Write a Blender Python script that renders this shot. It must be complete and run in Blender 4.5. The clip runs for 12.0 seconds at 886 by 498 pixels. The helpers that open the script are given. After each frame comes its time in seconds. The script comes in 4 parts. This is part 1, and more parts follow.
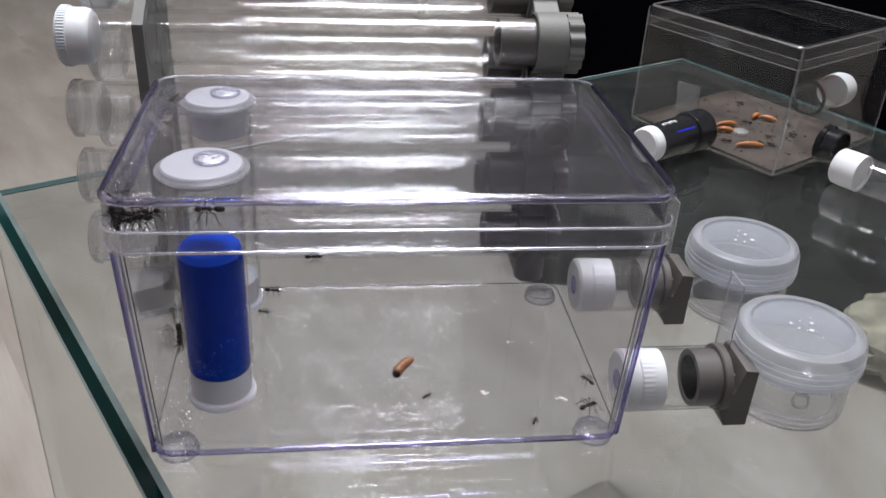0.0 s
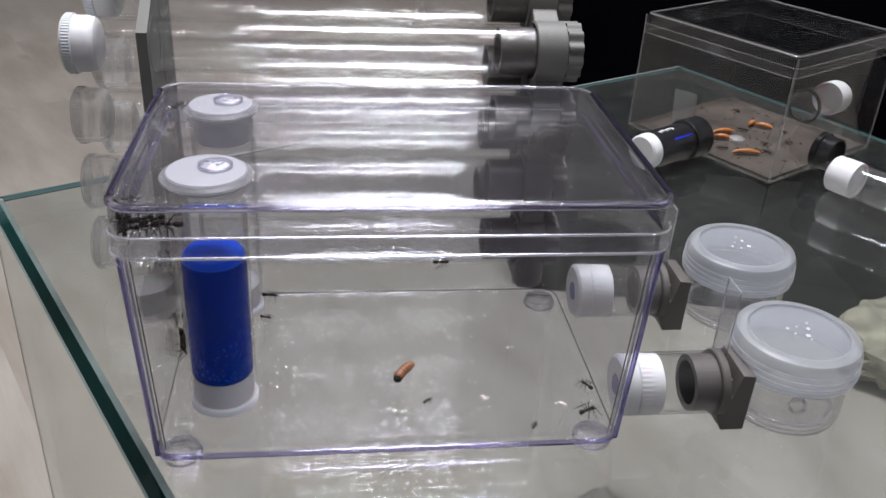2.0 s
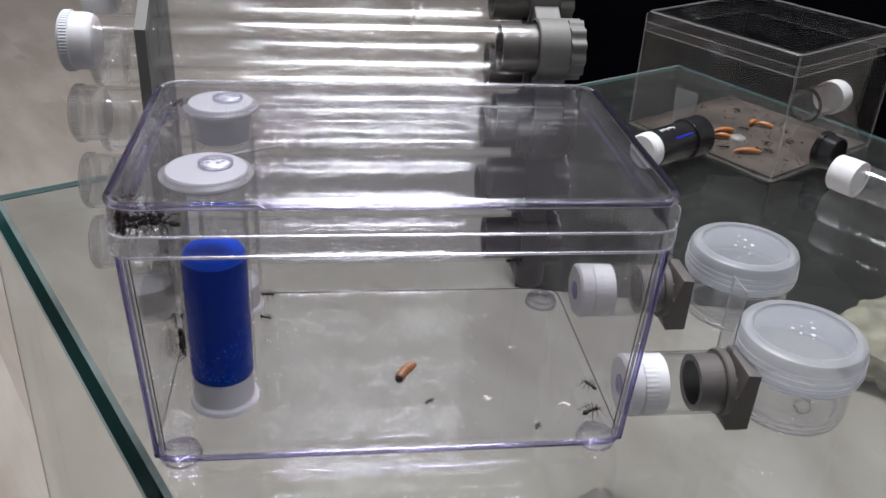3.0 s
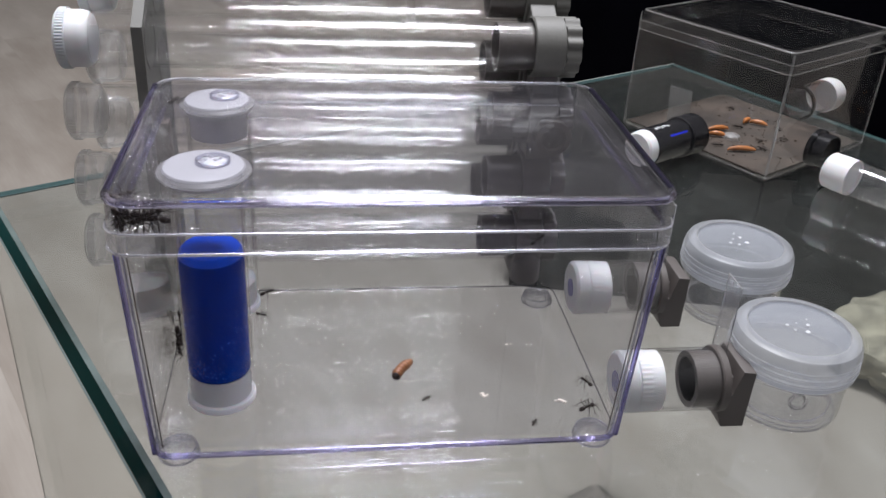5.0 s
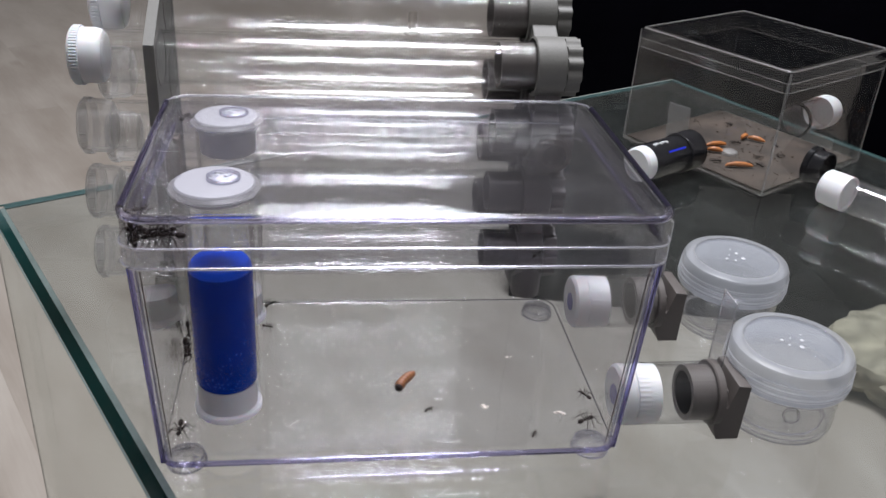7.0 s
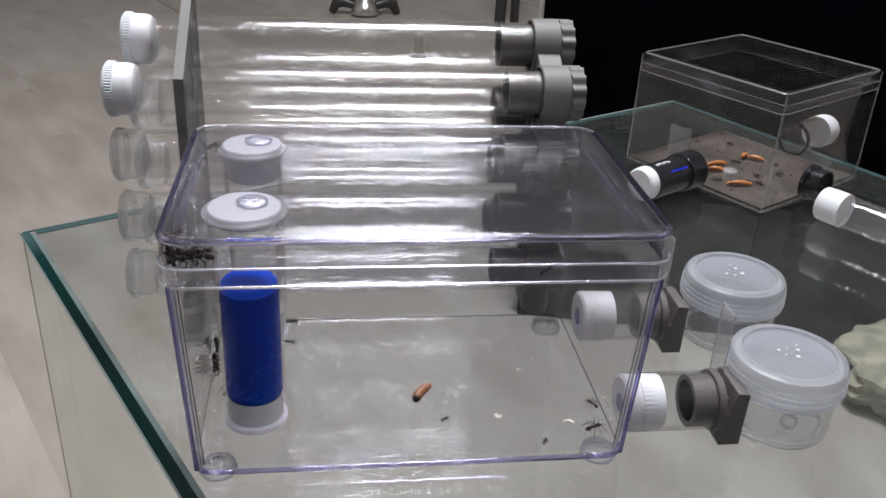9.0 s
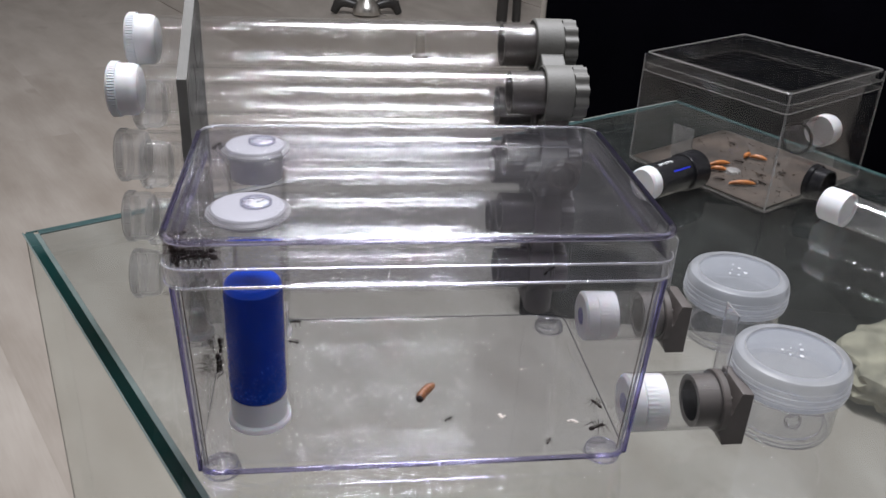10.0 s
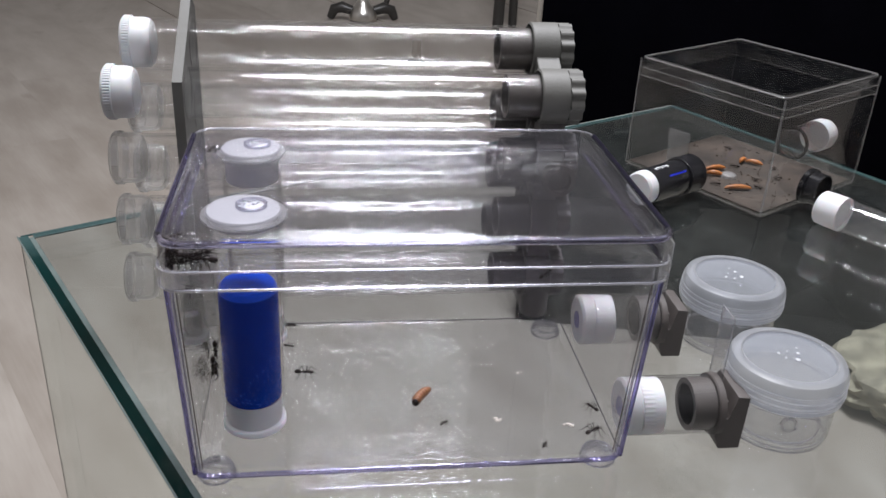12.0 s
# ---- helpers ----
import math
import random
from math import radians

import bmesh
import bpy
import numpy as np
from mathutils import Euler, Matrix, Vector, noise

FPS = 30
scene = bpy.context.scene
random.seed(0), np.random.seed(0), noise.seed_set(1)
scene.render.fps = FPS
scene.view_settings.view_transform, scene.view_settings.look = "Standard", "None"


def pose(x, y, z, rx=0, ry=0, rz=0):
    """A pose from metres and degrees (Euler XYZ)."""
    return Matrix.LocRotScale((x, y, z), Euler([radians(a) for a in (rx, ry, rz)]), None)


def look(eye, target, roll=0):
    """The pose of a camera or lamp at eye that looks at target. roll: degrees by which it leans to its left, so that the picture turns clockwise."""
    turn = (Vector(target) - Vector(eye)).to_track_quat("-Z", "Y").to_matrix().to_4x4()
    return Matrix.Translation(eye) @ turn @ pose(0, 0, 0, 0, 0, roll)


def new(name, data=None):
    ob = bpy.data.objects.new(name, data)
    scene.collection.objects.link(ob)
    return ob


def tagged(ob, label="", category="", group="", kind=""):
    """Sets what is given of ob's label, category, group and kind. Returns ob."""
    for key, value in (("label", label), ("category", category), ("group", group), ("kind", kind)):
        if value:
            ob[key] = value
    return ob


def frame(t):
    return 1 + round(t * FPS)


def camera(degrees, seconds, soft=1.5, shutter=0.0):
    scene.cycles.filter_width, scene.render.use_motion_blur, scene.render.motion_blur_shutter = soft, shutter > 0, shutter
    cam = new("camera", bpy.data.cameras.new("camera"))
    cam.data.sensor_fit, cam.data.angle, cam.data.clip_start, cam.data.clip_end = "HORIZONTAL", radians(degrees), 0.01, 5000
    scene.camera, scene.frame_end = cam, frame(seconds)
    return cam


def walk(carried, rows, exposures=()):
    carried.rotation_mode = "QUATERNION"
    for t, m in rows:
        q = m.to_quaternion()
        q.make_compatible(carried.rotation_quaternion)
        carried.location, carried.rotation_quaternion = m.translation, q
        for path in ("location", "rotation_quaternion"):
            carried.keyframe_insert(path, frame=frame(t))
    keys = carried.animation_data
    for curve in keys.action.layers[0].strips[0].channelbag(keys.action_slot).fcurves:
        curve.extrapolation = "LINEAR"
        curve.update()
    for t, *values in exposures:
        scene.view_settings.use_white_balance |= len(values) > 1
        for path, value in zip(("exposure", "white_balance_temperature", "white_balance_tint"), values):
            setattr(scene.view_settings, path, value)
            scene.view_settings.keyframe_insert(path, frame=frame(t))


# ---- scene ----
cam = camera(53.0, 12.0)
scene.cycles.transparent_max_bounces = 40
scene.cycles.max_bounces = 14
scene.cycles.transmission_bounces = 12
scene.cycles.glossy_bounces = 6
scene.cycles.sample_clamp_indirect = 36.0
PATH = [
    (0, (0.06317, -0.22195, 0.20389), (0.09925, 0.03756, 0.05776), 3.11),
    (0.5, (0.06309, -0.22229, 0.20408), (0.09915, 0.03751, 0.05847), 3.04),
    (1, (0.06312, -0.22509, 0.20578), (0.09932, 0.03494, 0.06062), 3.12),
    (1.5, (0.06162, -0.22517, 0.20597), (0.09819, 0.03509, 0.06133), 3.23),
    (2, (0.06111, -0.22469, 0.20545), (0.09852, 0.03566, 0.06115), 3.30),
    (2.5, (0.06105, -0.22378, 0.20466), (0.09879, 0.03660, 0.06050), 3.31),
    (3, (0.05961, -0.22203, 0.20332), (0.09810, 0.03831, 0.05929), 3.37),
    (5, (0.05830, -0.22272, 0.20338), (0.09903, 0.03705, 0.05896), 3.58),
    (5.5, (0.05850, -0.22712, 0.20705), (0.10010, 0.03318, 0.06381), 3.82),
    (6, (0.05689, -0.22799, 0.20782), (0.09828, 0.03256, 0.06499), 4.05),
    (6.5, (0.05687, -0.22744, 0.20710), (0.09828, 0.03319, 0.06442), 4.07),
    (7, (0.05607, -0.22830, 0.20869), (0.09701, 0.03296, 0.06703), 3.98),
    (7.5, (0.05178, -0.24131, 0.21590), (0.09203, 0.02166, 0.07724), 3.71),
    (9.5, (0.05069, -0.24543, 0.21711), (0.08905, 0.01933, 0.08134), 2.98),
    (10, (0.05020, -0.24530, 0.21711), (0.08832, 0.01946, 0.08128), 2.97),
    (10.5, (0.04959, -0.24532, 0.21689), (0.08858, 0.01950, 0.08142), 2.96),
    (11, (0.04957, -0.24517, 0.21696), (0.08868, 0.01979, 0.08180), 3.02),
    (11.5, (0.05107, -0.24525, 0.21594), (0.09030, 0.01994, 0.08128), 3.07),
    (12, (0.05043, -0.24521, 0.21597), (0.08982, 0.02026, 0.08190), 3.11),
]
walk(cam, [(t, look(eye, target, roll)) for t, eye, target, roll in PATH], exposures=[(0.0, 0.0), (12.0, 0.0)])

# ---------------------------------------------------------------- light
world = bpy.data.worlds.new("room_air")
scene.world = world
world.use_nodes = True
world.node_tree.nodes["Background"].inputs["Color"].default_value = (0.9, 0.95, 1.0, 1)
world.node_tree.nodes["Background"].inputs["Strength"].default_value = 0.06


def ceiling_lamp(x, y, length, width, watts, turn=0.0):
    data = bpy.data.lights.new("ceiling_lamp", "AREA")
    data.shape, data.size, data.size_y = "RECTANGLE", length, width
    data.energy, data.color = watts, (0.94, 0.95, 1.01)
    ob = new("ceiling_lamp", data)
    ob.matrix_world = pose(x, y, 1.93, 0, 0, turn)
    return ob


ceiling_lamp(0.22, 0.63, 0.6, 0.6, 70, 28.2)
ceiling_lamp(0.1, -0.33, 1.5, 0.035, 18)


# ---------------------------------------------------------------- materials
def material(name):
    m = bpy.data.materials.new(name)
    m.use_nodes = True
    nt = m.node_tree
    bsdf = nt.nodes["Principled BSDF"]
    return m, nt, bsdf


def link(nt, a, ao, b, bi):
    nt.links.new(a.outputs[ao], b.inputs[bi])


def solid(name, colour, rough=0.5, metal=0.0, vary=0.12, scale=60.0, bump=0.0, bump_scale=400.0, alpha=1.0, spec=0.5, trans=0.0, sss=0.0):
    """A surface whose colour wanders at two scales, with fine relief."""
    m, nt, b = material(name)
    co = nt.nodes.new("ShaderNodeTexCoord")
    n1 = nt.nodes.new("ShaderNodeTexNoise")
    n1.inputs["Scale"].default_value, n1.inputs["Detail"].default_value = scale, 6
    n2 = nt.nodes.new("ShaderNodeTexNoise")
    n2.inputs["Scale"].default_value, n2.inputs["Detail"].default_value = scale * 9, 3
    add = nt.nodes.new("ShaderNodeMath")
    add.operation = "MULTIPLY_ADD"
    add.inputs[1].default_value = 0.35
    ramp = nt.nodes.new("ShaderNodeMapRange")
    ramp.inputs["From Min"].default_value, ramp.inputs["From Max"].default_value = 0.35, 0.95
    mix = nt.nodes.new("ShaderNodeMix")
    mix.data_type = "RGBA"
    lo = [max(0.0, c * (1 - vary)) for c in colour]
    hi = [min(1.0, c * (1 + vary)) for c in colour]
    mix.inputs["A"].default_value, mix.inputs["B"].default_value = (*lo, 1), (*hi, 1)
    link(nt, co, "Object", n1, "Vector")
    link(nt, co, "Object", n2, "Vector")
    link(nt, n2, "Fac", add, 0)
    link(nt, n1, "Fac", add, 2)
    link(nt, add, "Value", ramp, "Value")
    link(nt, ramp, "Result", mix, "Factor")
    link(nt, mix, "Result", b, "Base Color")
    rr = nt.nodes.new("ShaderNodeMapRange")
    rr.inputs["To Min"].default_value, rr.inputs["To Max"].default_value = max(0.02, rough * 0.8), min(1, rough * 1.2)
    link(nt, n1, "Fac", rr, "Value")
    link(nt, rr, "Result", b, "Roughness")
    b.inputs["Metallic"].default_value = metal
    b.inputs["Specular IOR Level"].default_value = spec
    b.inputs["Transmission Weight"].default_value = trans
    b.inputs["Alpha"].default_value = alpha
    if sss:
        b.inputs["Subsurface Weight"].default_value = sss
        b.inputs["Subsurface Scale"].default_value = 0.003
    if bump:
        n3 = nt.nodes.new("ShaderNodeTexNoise")
        n3.inputs["Scale"].default_value, n3.inputs["Detail"].default_value = bump_scale, 4
        bp = nt.nodes.new("ShaderNodeBump")
        bp.inputs["Strength"].default_value, bp.inputs["Distance"].default_value = bump, 0.0004
        link(nt, co, "Object", n3, "Vector")
        link(nt, n3, "Fac", bp, "Height")
        link(nt, bp, "Normal", b, "Normal")
    return m


def clear(name, tint, rough=0.03, base=0.04, power=5.0, haze=0.0, haze_colour=(0.8, 0.8, 0.85), smears=0.0, milky=0.0):
    """A thin clear sheet: it lets light through with a tint, and mirrors more at a flat angle; haze is the dull share of the sheet."""
    m, nt, b = material(name)
    out = nt.nodes["Material Output"]
    tr = nt.nodes.new("ShaderNodeBsdfTransparent")
    tr.inputs["Color"].default_value = (*tint, 1)
    gl = nt.nodes.new("ShaderNodeBsdfGlossy")
    gl.inputs["Roughness"].default_value = rough
    lw = nt.nodes.new("ShaderNodeLayerWeight")
    lw.inputs["Blend"].default_value = 0.5
    pw = nt.nodes.new("ShaderNodeMath")
    pw.operation = "POWER"
    pw.inputs[1].default_value = power
    ma = nt.nodes.new("ShaderNodeMath")
    ma.operation = "MULTIPLY_ADD"
    ma.inputs[1].default_value, ma.inputs[2].default_value = 1 - base, base
    mix = nt.nodes.new("ShaderNodeMixShader")
    link(nt, lw, "Facing", pw, 0)
    link(nt, pw, "Value", ma, 0)
    link(nt, ma, "Value", mix, 0)
    if haze or smears:
        b.inputs["Base Color"].default_value = (*haze_colour, 1)
        b.inputs["Roughness"].default_value = 0.6
        b.inputs["Specular IOR Level"].default_value = 0.2
        hz = nt.nodes.new("ShaderNodeMixShader")
        hz.inputs[0].default_value = haze
        if smears:
            co = nt.nodes.new("ShaderNodeTexCoord")
            nz = nt.nodes.new("ShaderNodeTexNoise")
            nz.inputs["Scale"].default_value, nz.inputs["Detail"].default_value = 45, 8
            mr = nt.nodes.new("ShaderNodeMapRange")
            mr.inputs["From Min"].default_value, mr.inputs["From Max"].default_value = 0.5, 0.8
            mr.inputs["To Min"].default_value, mr.inputs["To Max"].default_value = haze, haze + smears
            link(nt, co, "Object", nz, "Vector")
            link(nt, nz, "Fac", mr, "Value")
            link(nt, mr, "Result", hz, 0)
        link(nt, tr, "BSDF", hz, 1)
        if milky:
            tl = nt.nodes.new("ShaderNodeBsdfTranslucent")
            tl.inputs["Color"].default_value = (*haze_colour, 1)
            mk = nt.nodes.new("ShaderNodeMixShader")
            mk.inputs[0].default_value = milky
            link(nt, b, "BSDF", mk, 1)
            link(nt, tl, "BSDF", mk, 2)
            link(nt, mk, "Shader", hz, 2)
        else:
            link(nt, b, "BSDF", hz, 2)
        link(nt, hz, "Shader", mix, 1)
    else:
        link(nt, tr, "BSDF", mix, 1)
        nt.nodes.remove(b)
    link(nt, gl, "BSDF", mix, 2)
    link(nt, mix, "Shader", out, "Surface")
    return m


def thick_glass(name, colour, rough=0.02, ior=1.49):
    m, nt, b = material(name)
    b.inputs["Base Color"].default_value = (*colour, 1)
    b.inputs["Roughness"].default_value = rough
    b.inputs["IOR"].default_value = ior
    b.inputs["Transmission Weight"].default_value = 1.0
    return m


M_ACRYL = clear("clear_polystyrene", (0.987, 0.986, 0.996), 0.01, 0.044, 5.0, 0.001, smears=0.006)
# Lid haze paints in the pale reflection that veils it.
M_LID = clear("reflection_veiled_lid", (0.975, 0.972, 0.99), 0.012, 0.046, 5.0, 0.008, (0.78, 0.77, 0.84), smears=0.012)
M_ACRYL_B = clear("dusty_polystyrene", (0.98, 0.98, 0.98), 0.03, 0.03, 5.0, 0.001, smears=0.004)
M_BEAD = thick_glass("violet_plastic_edge", (0.55, 0.52, 0.83), 0.03)
M_BEAD_L = thick_glass("pale_violet_lid_edge", (0.74, 0.72, 0.93), 0.03)
M_BEAD_D = thick_glass("deep_violet_plastic_edge", (0.30, 0.28, 0.56), 0.03)
M_BEAD_K = solid("dark_reflection_lid_edge", (0.007, 0.006, 0.014), 0.35, vary=0.4, scale=40, spec=0.2)
M_SEAM = clear("dull_plastic_seam", (0.6, 0.6, 0.62), 0.3, 0.03, 5.0, 0.05, (0.4, 0.4, 0.42))
# Whitish haze paints in lamp highlights along the rims.
M_RIM = clear("rim_highlight_plastic", (0.9, 0.9, 0.95), 0.22, 0.4, 2.0, 0.3, (0.85, 0.85, 0.92))
M_BEAD_B = thick_glass("clear_plastic_edge", (0.9, 0.9, 0.9), 0.08)
M_TUBE = clear("clear_tube_plastic", (0.985, 0.985, 0.985), 0.025, 0.042, 5.0, 0.004, (0.9, 0.9, 0.92), smears=0.01)
# Haze brightens the long tube in place of its lamp streaks.
M_TUBE_L = clear("highlight_hazed_tube", (0.97, 0.97, 0.97), 0.05, 0.045, 5.0, 0.02, (0.8, 0.8, 0.82), smears=0.02)
M_TUBE_IN = clear("feeder_tube_plastic", (0.985, 0.985, 0.985), 0.05, 0.008, 5.0)
M_GLASS = clear("green_table_glass", (0.962, 0.976, 0.982), 0.01, 0.09, 5.0, 0.010, (0.68, 0.75, 0.71), smears=0.02)
M_PANE = clear("tank_side_glass", (0.976, 0.993, 0.986), 0.01, 0.012, 9.0, 0.004)


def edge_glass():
    """Green glass edge, inner reflections painted in: dark, then teal towards the back corner."""
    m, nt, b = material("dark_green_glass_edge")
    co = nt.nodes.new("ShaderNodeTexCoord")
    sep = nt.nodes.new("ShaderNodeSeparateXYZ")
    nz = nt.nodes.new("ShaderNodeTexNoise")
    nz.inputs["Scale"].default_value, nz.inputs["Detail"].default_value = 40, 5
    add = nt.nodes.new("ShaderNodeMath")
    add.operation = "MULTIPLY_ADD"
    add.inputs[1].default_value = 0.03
    # Ramp puts the edge's inner reflections into its colour along y.
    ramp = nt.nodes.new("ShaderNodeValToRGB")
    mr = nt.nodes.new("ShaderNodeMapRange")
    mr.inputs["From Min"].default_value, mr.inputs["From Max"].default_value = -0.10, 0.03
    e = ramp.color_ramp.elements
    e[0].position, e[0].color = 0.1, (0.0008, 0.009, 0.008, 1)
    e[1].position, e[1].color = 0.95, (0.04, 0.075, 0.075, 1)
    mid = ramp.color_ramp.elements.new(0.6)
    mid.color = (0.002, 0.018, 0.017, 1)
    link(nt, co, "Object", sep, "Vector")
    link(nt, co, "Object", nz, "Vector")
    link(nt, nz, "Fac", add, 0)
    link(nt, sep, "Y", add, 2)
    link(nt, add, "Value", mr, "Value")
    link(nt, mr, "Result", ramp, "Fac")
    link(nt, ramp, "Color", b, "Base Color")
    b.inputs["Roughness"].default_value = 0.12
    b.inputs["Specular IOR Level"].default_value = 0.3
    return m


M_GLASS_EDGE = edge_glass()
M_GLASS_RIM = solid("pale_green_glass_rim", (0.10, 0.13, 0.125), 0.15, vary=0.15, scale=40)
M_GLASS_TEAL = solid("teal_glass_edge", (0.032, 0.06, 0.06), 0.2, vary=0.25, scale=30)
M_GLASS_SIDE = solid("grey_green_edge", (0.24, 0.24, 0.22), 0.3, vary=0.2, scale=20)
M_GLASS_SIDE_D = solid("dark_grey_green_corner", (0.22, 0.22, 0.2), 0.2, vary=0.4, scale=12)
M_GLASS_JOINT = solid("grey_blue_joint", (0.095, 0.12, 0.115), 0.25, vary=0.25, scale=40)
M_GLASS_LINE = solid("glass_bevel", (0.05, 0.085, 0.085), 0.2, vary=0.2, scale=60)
M_GREY = solid("grey_printed_plastic", (0.125, 0.122, 0.112), 0.55, vary=0.08, bump=0.25, bump_scale=900)
M_BROWN = solid("brown_grey_printed_plastic", (0.082, 0.071, 0.066), 0.5, vary=0.1, bump=0.08, bump_scale=700)
M_TAN = solid("brown_beige_reflection", (0.17, 0.135, 0.115), 0.55, vary=0.12)
M_PLATE = solid("dull_grey_print", (0.115, 0.112, 0.102), 0.6, vary=0.1, bump=0.25, bump_scale=900)
M_SHADED_PRINT = solid("shaded_printed_plastic", (0.112, 0.1, 0.098), 0.5, vary=0.12, bump=0.05, bump_scale=500)
M_WHITE = solid("white_cap_plastic", (0.64, 0.635, 0.65), 0.38, vary=0.03, sss=0.15)
M_FROST = clear("frosted_cap_plastic", (0.95, 0.95, 0.95), 0.4, 0.02, 4.0, 0.25, (0.75, 0.74, 0.73), milky=0.5)
M_MILK = clear("milky_lid_plastic", (0.90, 0.905, 0.925), 0.4, 0.02, 5.0, 0.21, (0.62, 0.65, 0.70), smears=0.08, milky=0.5)
M_SKIRT = clear("translucent_skirt", (0.93, 0.935, 0.95), 0.3, 0.012, 5.0, 0.27, (0.86, 0.88, 0.92), smears=0.05, milky=0.6)
M_JAR = clear("clear_jar_plastic", (0.975, 0.975, 0.98), 0.04, 0.06, 3.5, 0.035, (0.85, 0.86, 0.88), milky=0.5)
M_BLUE = solid("blue_water", (0.0006, 0.034, 0.37), 0.4, vary=0.16, scale=120, spec=0.0)
M_BLUETOP = solid("lit_blue_water_face", (0.006, 0.10, 0.85), 0.35, vary=0.1, scale=120, spec=0.15)
M_BLACK = solid("black_plastic", (0.012, 0.012, 0.014), 0.18, vary=0.2)
M_CABINET = solid("black_furniture", (0.002, 0.002, 0.0032), 0.85, vary=0.3, scale=12, spec=0.0)
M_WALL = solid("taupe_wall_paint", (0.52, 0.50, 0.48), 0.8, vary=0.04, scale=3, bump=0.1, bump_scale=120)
M_WALL_DARK = solid("reflection_darkening_wall", (0.05, 0.046, 0.044), 0.8, vary=0.05, scale=3, bump=0.1, bump_scale=120)
M_CEIL = solid("white_ceiling_paint", (0.75, 0.74, 0.72), 0.85, vary=0.03, scale=3)
M_ANT = solid("dark_ant_shell", (0.014, 0.008, 0.006), 0.5, vary=0.5, scale=900, spec=0.2)
M_CHROME = solid("polished_chrome", (0.72, 0.70, 0.66), 0.3, 1.0, vary=0.06)
M_DARK = solid("dark_metal", (0.03, 0.028, 0.026), 0.4, vary=0.2)
M_STONE = solid("pale_stone", (0.27, 0.245, 0.185), 0.85, vary=0.95, scale=26, bump=0.8, bump_scale=90)
M_PUPA = solid("amber_pupa_shell", (0.22, 0.09, 0.034), 0.3, vary=0.45, scale=260)
M_ORANGE = solid("orange_pupa_shell", (0.38, 0.135, 0.035), 0.45, vary=0.75, scale=220)
M_CRUMB = solid("pale_crumbs", (0.66, 0.60, 0.52), 0.8, vary=0.3, scale=400)
M_DIRT = solid("brown_debris", (0.06, 0.04, 0.026), 0.85, vary=0.5, scale=300)
M_VIOLET = solid("violet_plug", (0.11, 0.10, 0.32), 0.4, vary=0.3, scale=300)


def floor_material():
    """Pale laminate: boards differ in tone, with long soft grain, fine pores and a few brownish knots."""
    m, nt, b = material("pale_laminate")
    co = nt.nodes.new("ShaderNodeTexCoord")
    inf = nt.nodes.new("ShaderNodeObjectInfo")
    shift = nt.nodes.new("ShaderNodeVectorMath")
    shift.operation = "MULTIPLY_ADD"
    shift.inputs[1].default_value = (17, 31, 0)
    link(nt, inf, "Random", shift, 0)
    link(nt, co, "Object", shift, 2)

    def grain(stretch, scale, detail):
        mp = nt.nodes.new("ShaderNodeMapping")
        mp.inputs["Scale"].default_value = stretch
        nz = nt.nodes.new("ShaderNodeTexNoise")
        nz.inputs["Scale"].default_value, nz.inputs["Detail"].default_value = scale, detail
        link(nt, shift, "Vector", mp, "Vector")
        link(nt, mp, "Vector", nz, "Vector")
        return nz

    soft, fine, knot = grain((9, 3, 9), 1.6, 8), grain((90, 5, 90), 3.0, 4), grain((3, 2, 3), 3.0, 2)
    tone = nt.nodes.new("ShaderNodeMath")
    tone.operation = "MULTIPLY_ADD"
    tone.inputs[1].default_value = 0.24
    link(nt, inf, "Random", tone, 0)
    link(nt, soft, "Fac", tone, 2)
    pores = nt.nodes.new("ShaderNodeMath")
    pores.operation = "MULTIPLY_ADD"
    pores.inputs[1].default_value = 0.22
    link(nt, fine, "Fac", pores, 0)
    link(nt, tone, "Value", pores, 2)
    ramp = nt.nodes.new("ShaderNodeValToRGB")
    e = ramp.color_ramp.elements
    e[0].position, e[0].color = 0.45, (0.245, 0.212, 0.18, 1)
    e[1].position, e[1].color = 1.0, (0.375, 0.34, 0.303, 1)
    link(nt, pores, "Value", ramp, "Fac")
    mr = nt.nodes.new("ShaderNodeMapRange")
    mr.inputs["From Min"].default_value, mr.inputs["From Max"].default_value = 0.66, 0.78
    mr.inputs["To Max"].default_value = 0.45
    link(nt, knot, "Fac", mr, "Value")
    mix = nt.nodes.new("ShaderNodeMix")
    mix.data_type = "RGBA"
    mix.inputs["B"].default_value = (0.13, 0.10, 0.08, 1)
    link(nt, mr, "Result", mix, "Factor")
    link(nt, ramp, "Color", mix, "A")
    link(nt, mix, "Result", b, "Base Color")
    b.inputs["Roughness"].default_value = 0.42
    return m


M_FLOOR = floor_material()

# ---------------------------------------------------------------- mesh helpers (centimetres)
CM = 0.01
UP = Matrix.Identity(4)
ALONG_X = Matrix.Rotation(radians(90), 4, "Y")


def at(x, y, z, rz=0.0, rx=0.0, ry=0.0):
    return pose(x, y, z, rx, ry, rz)


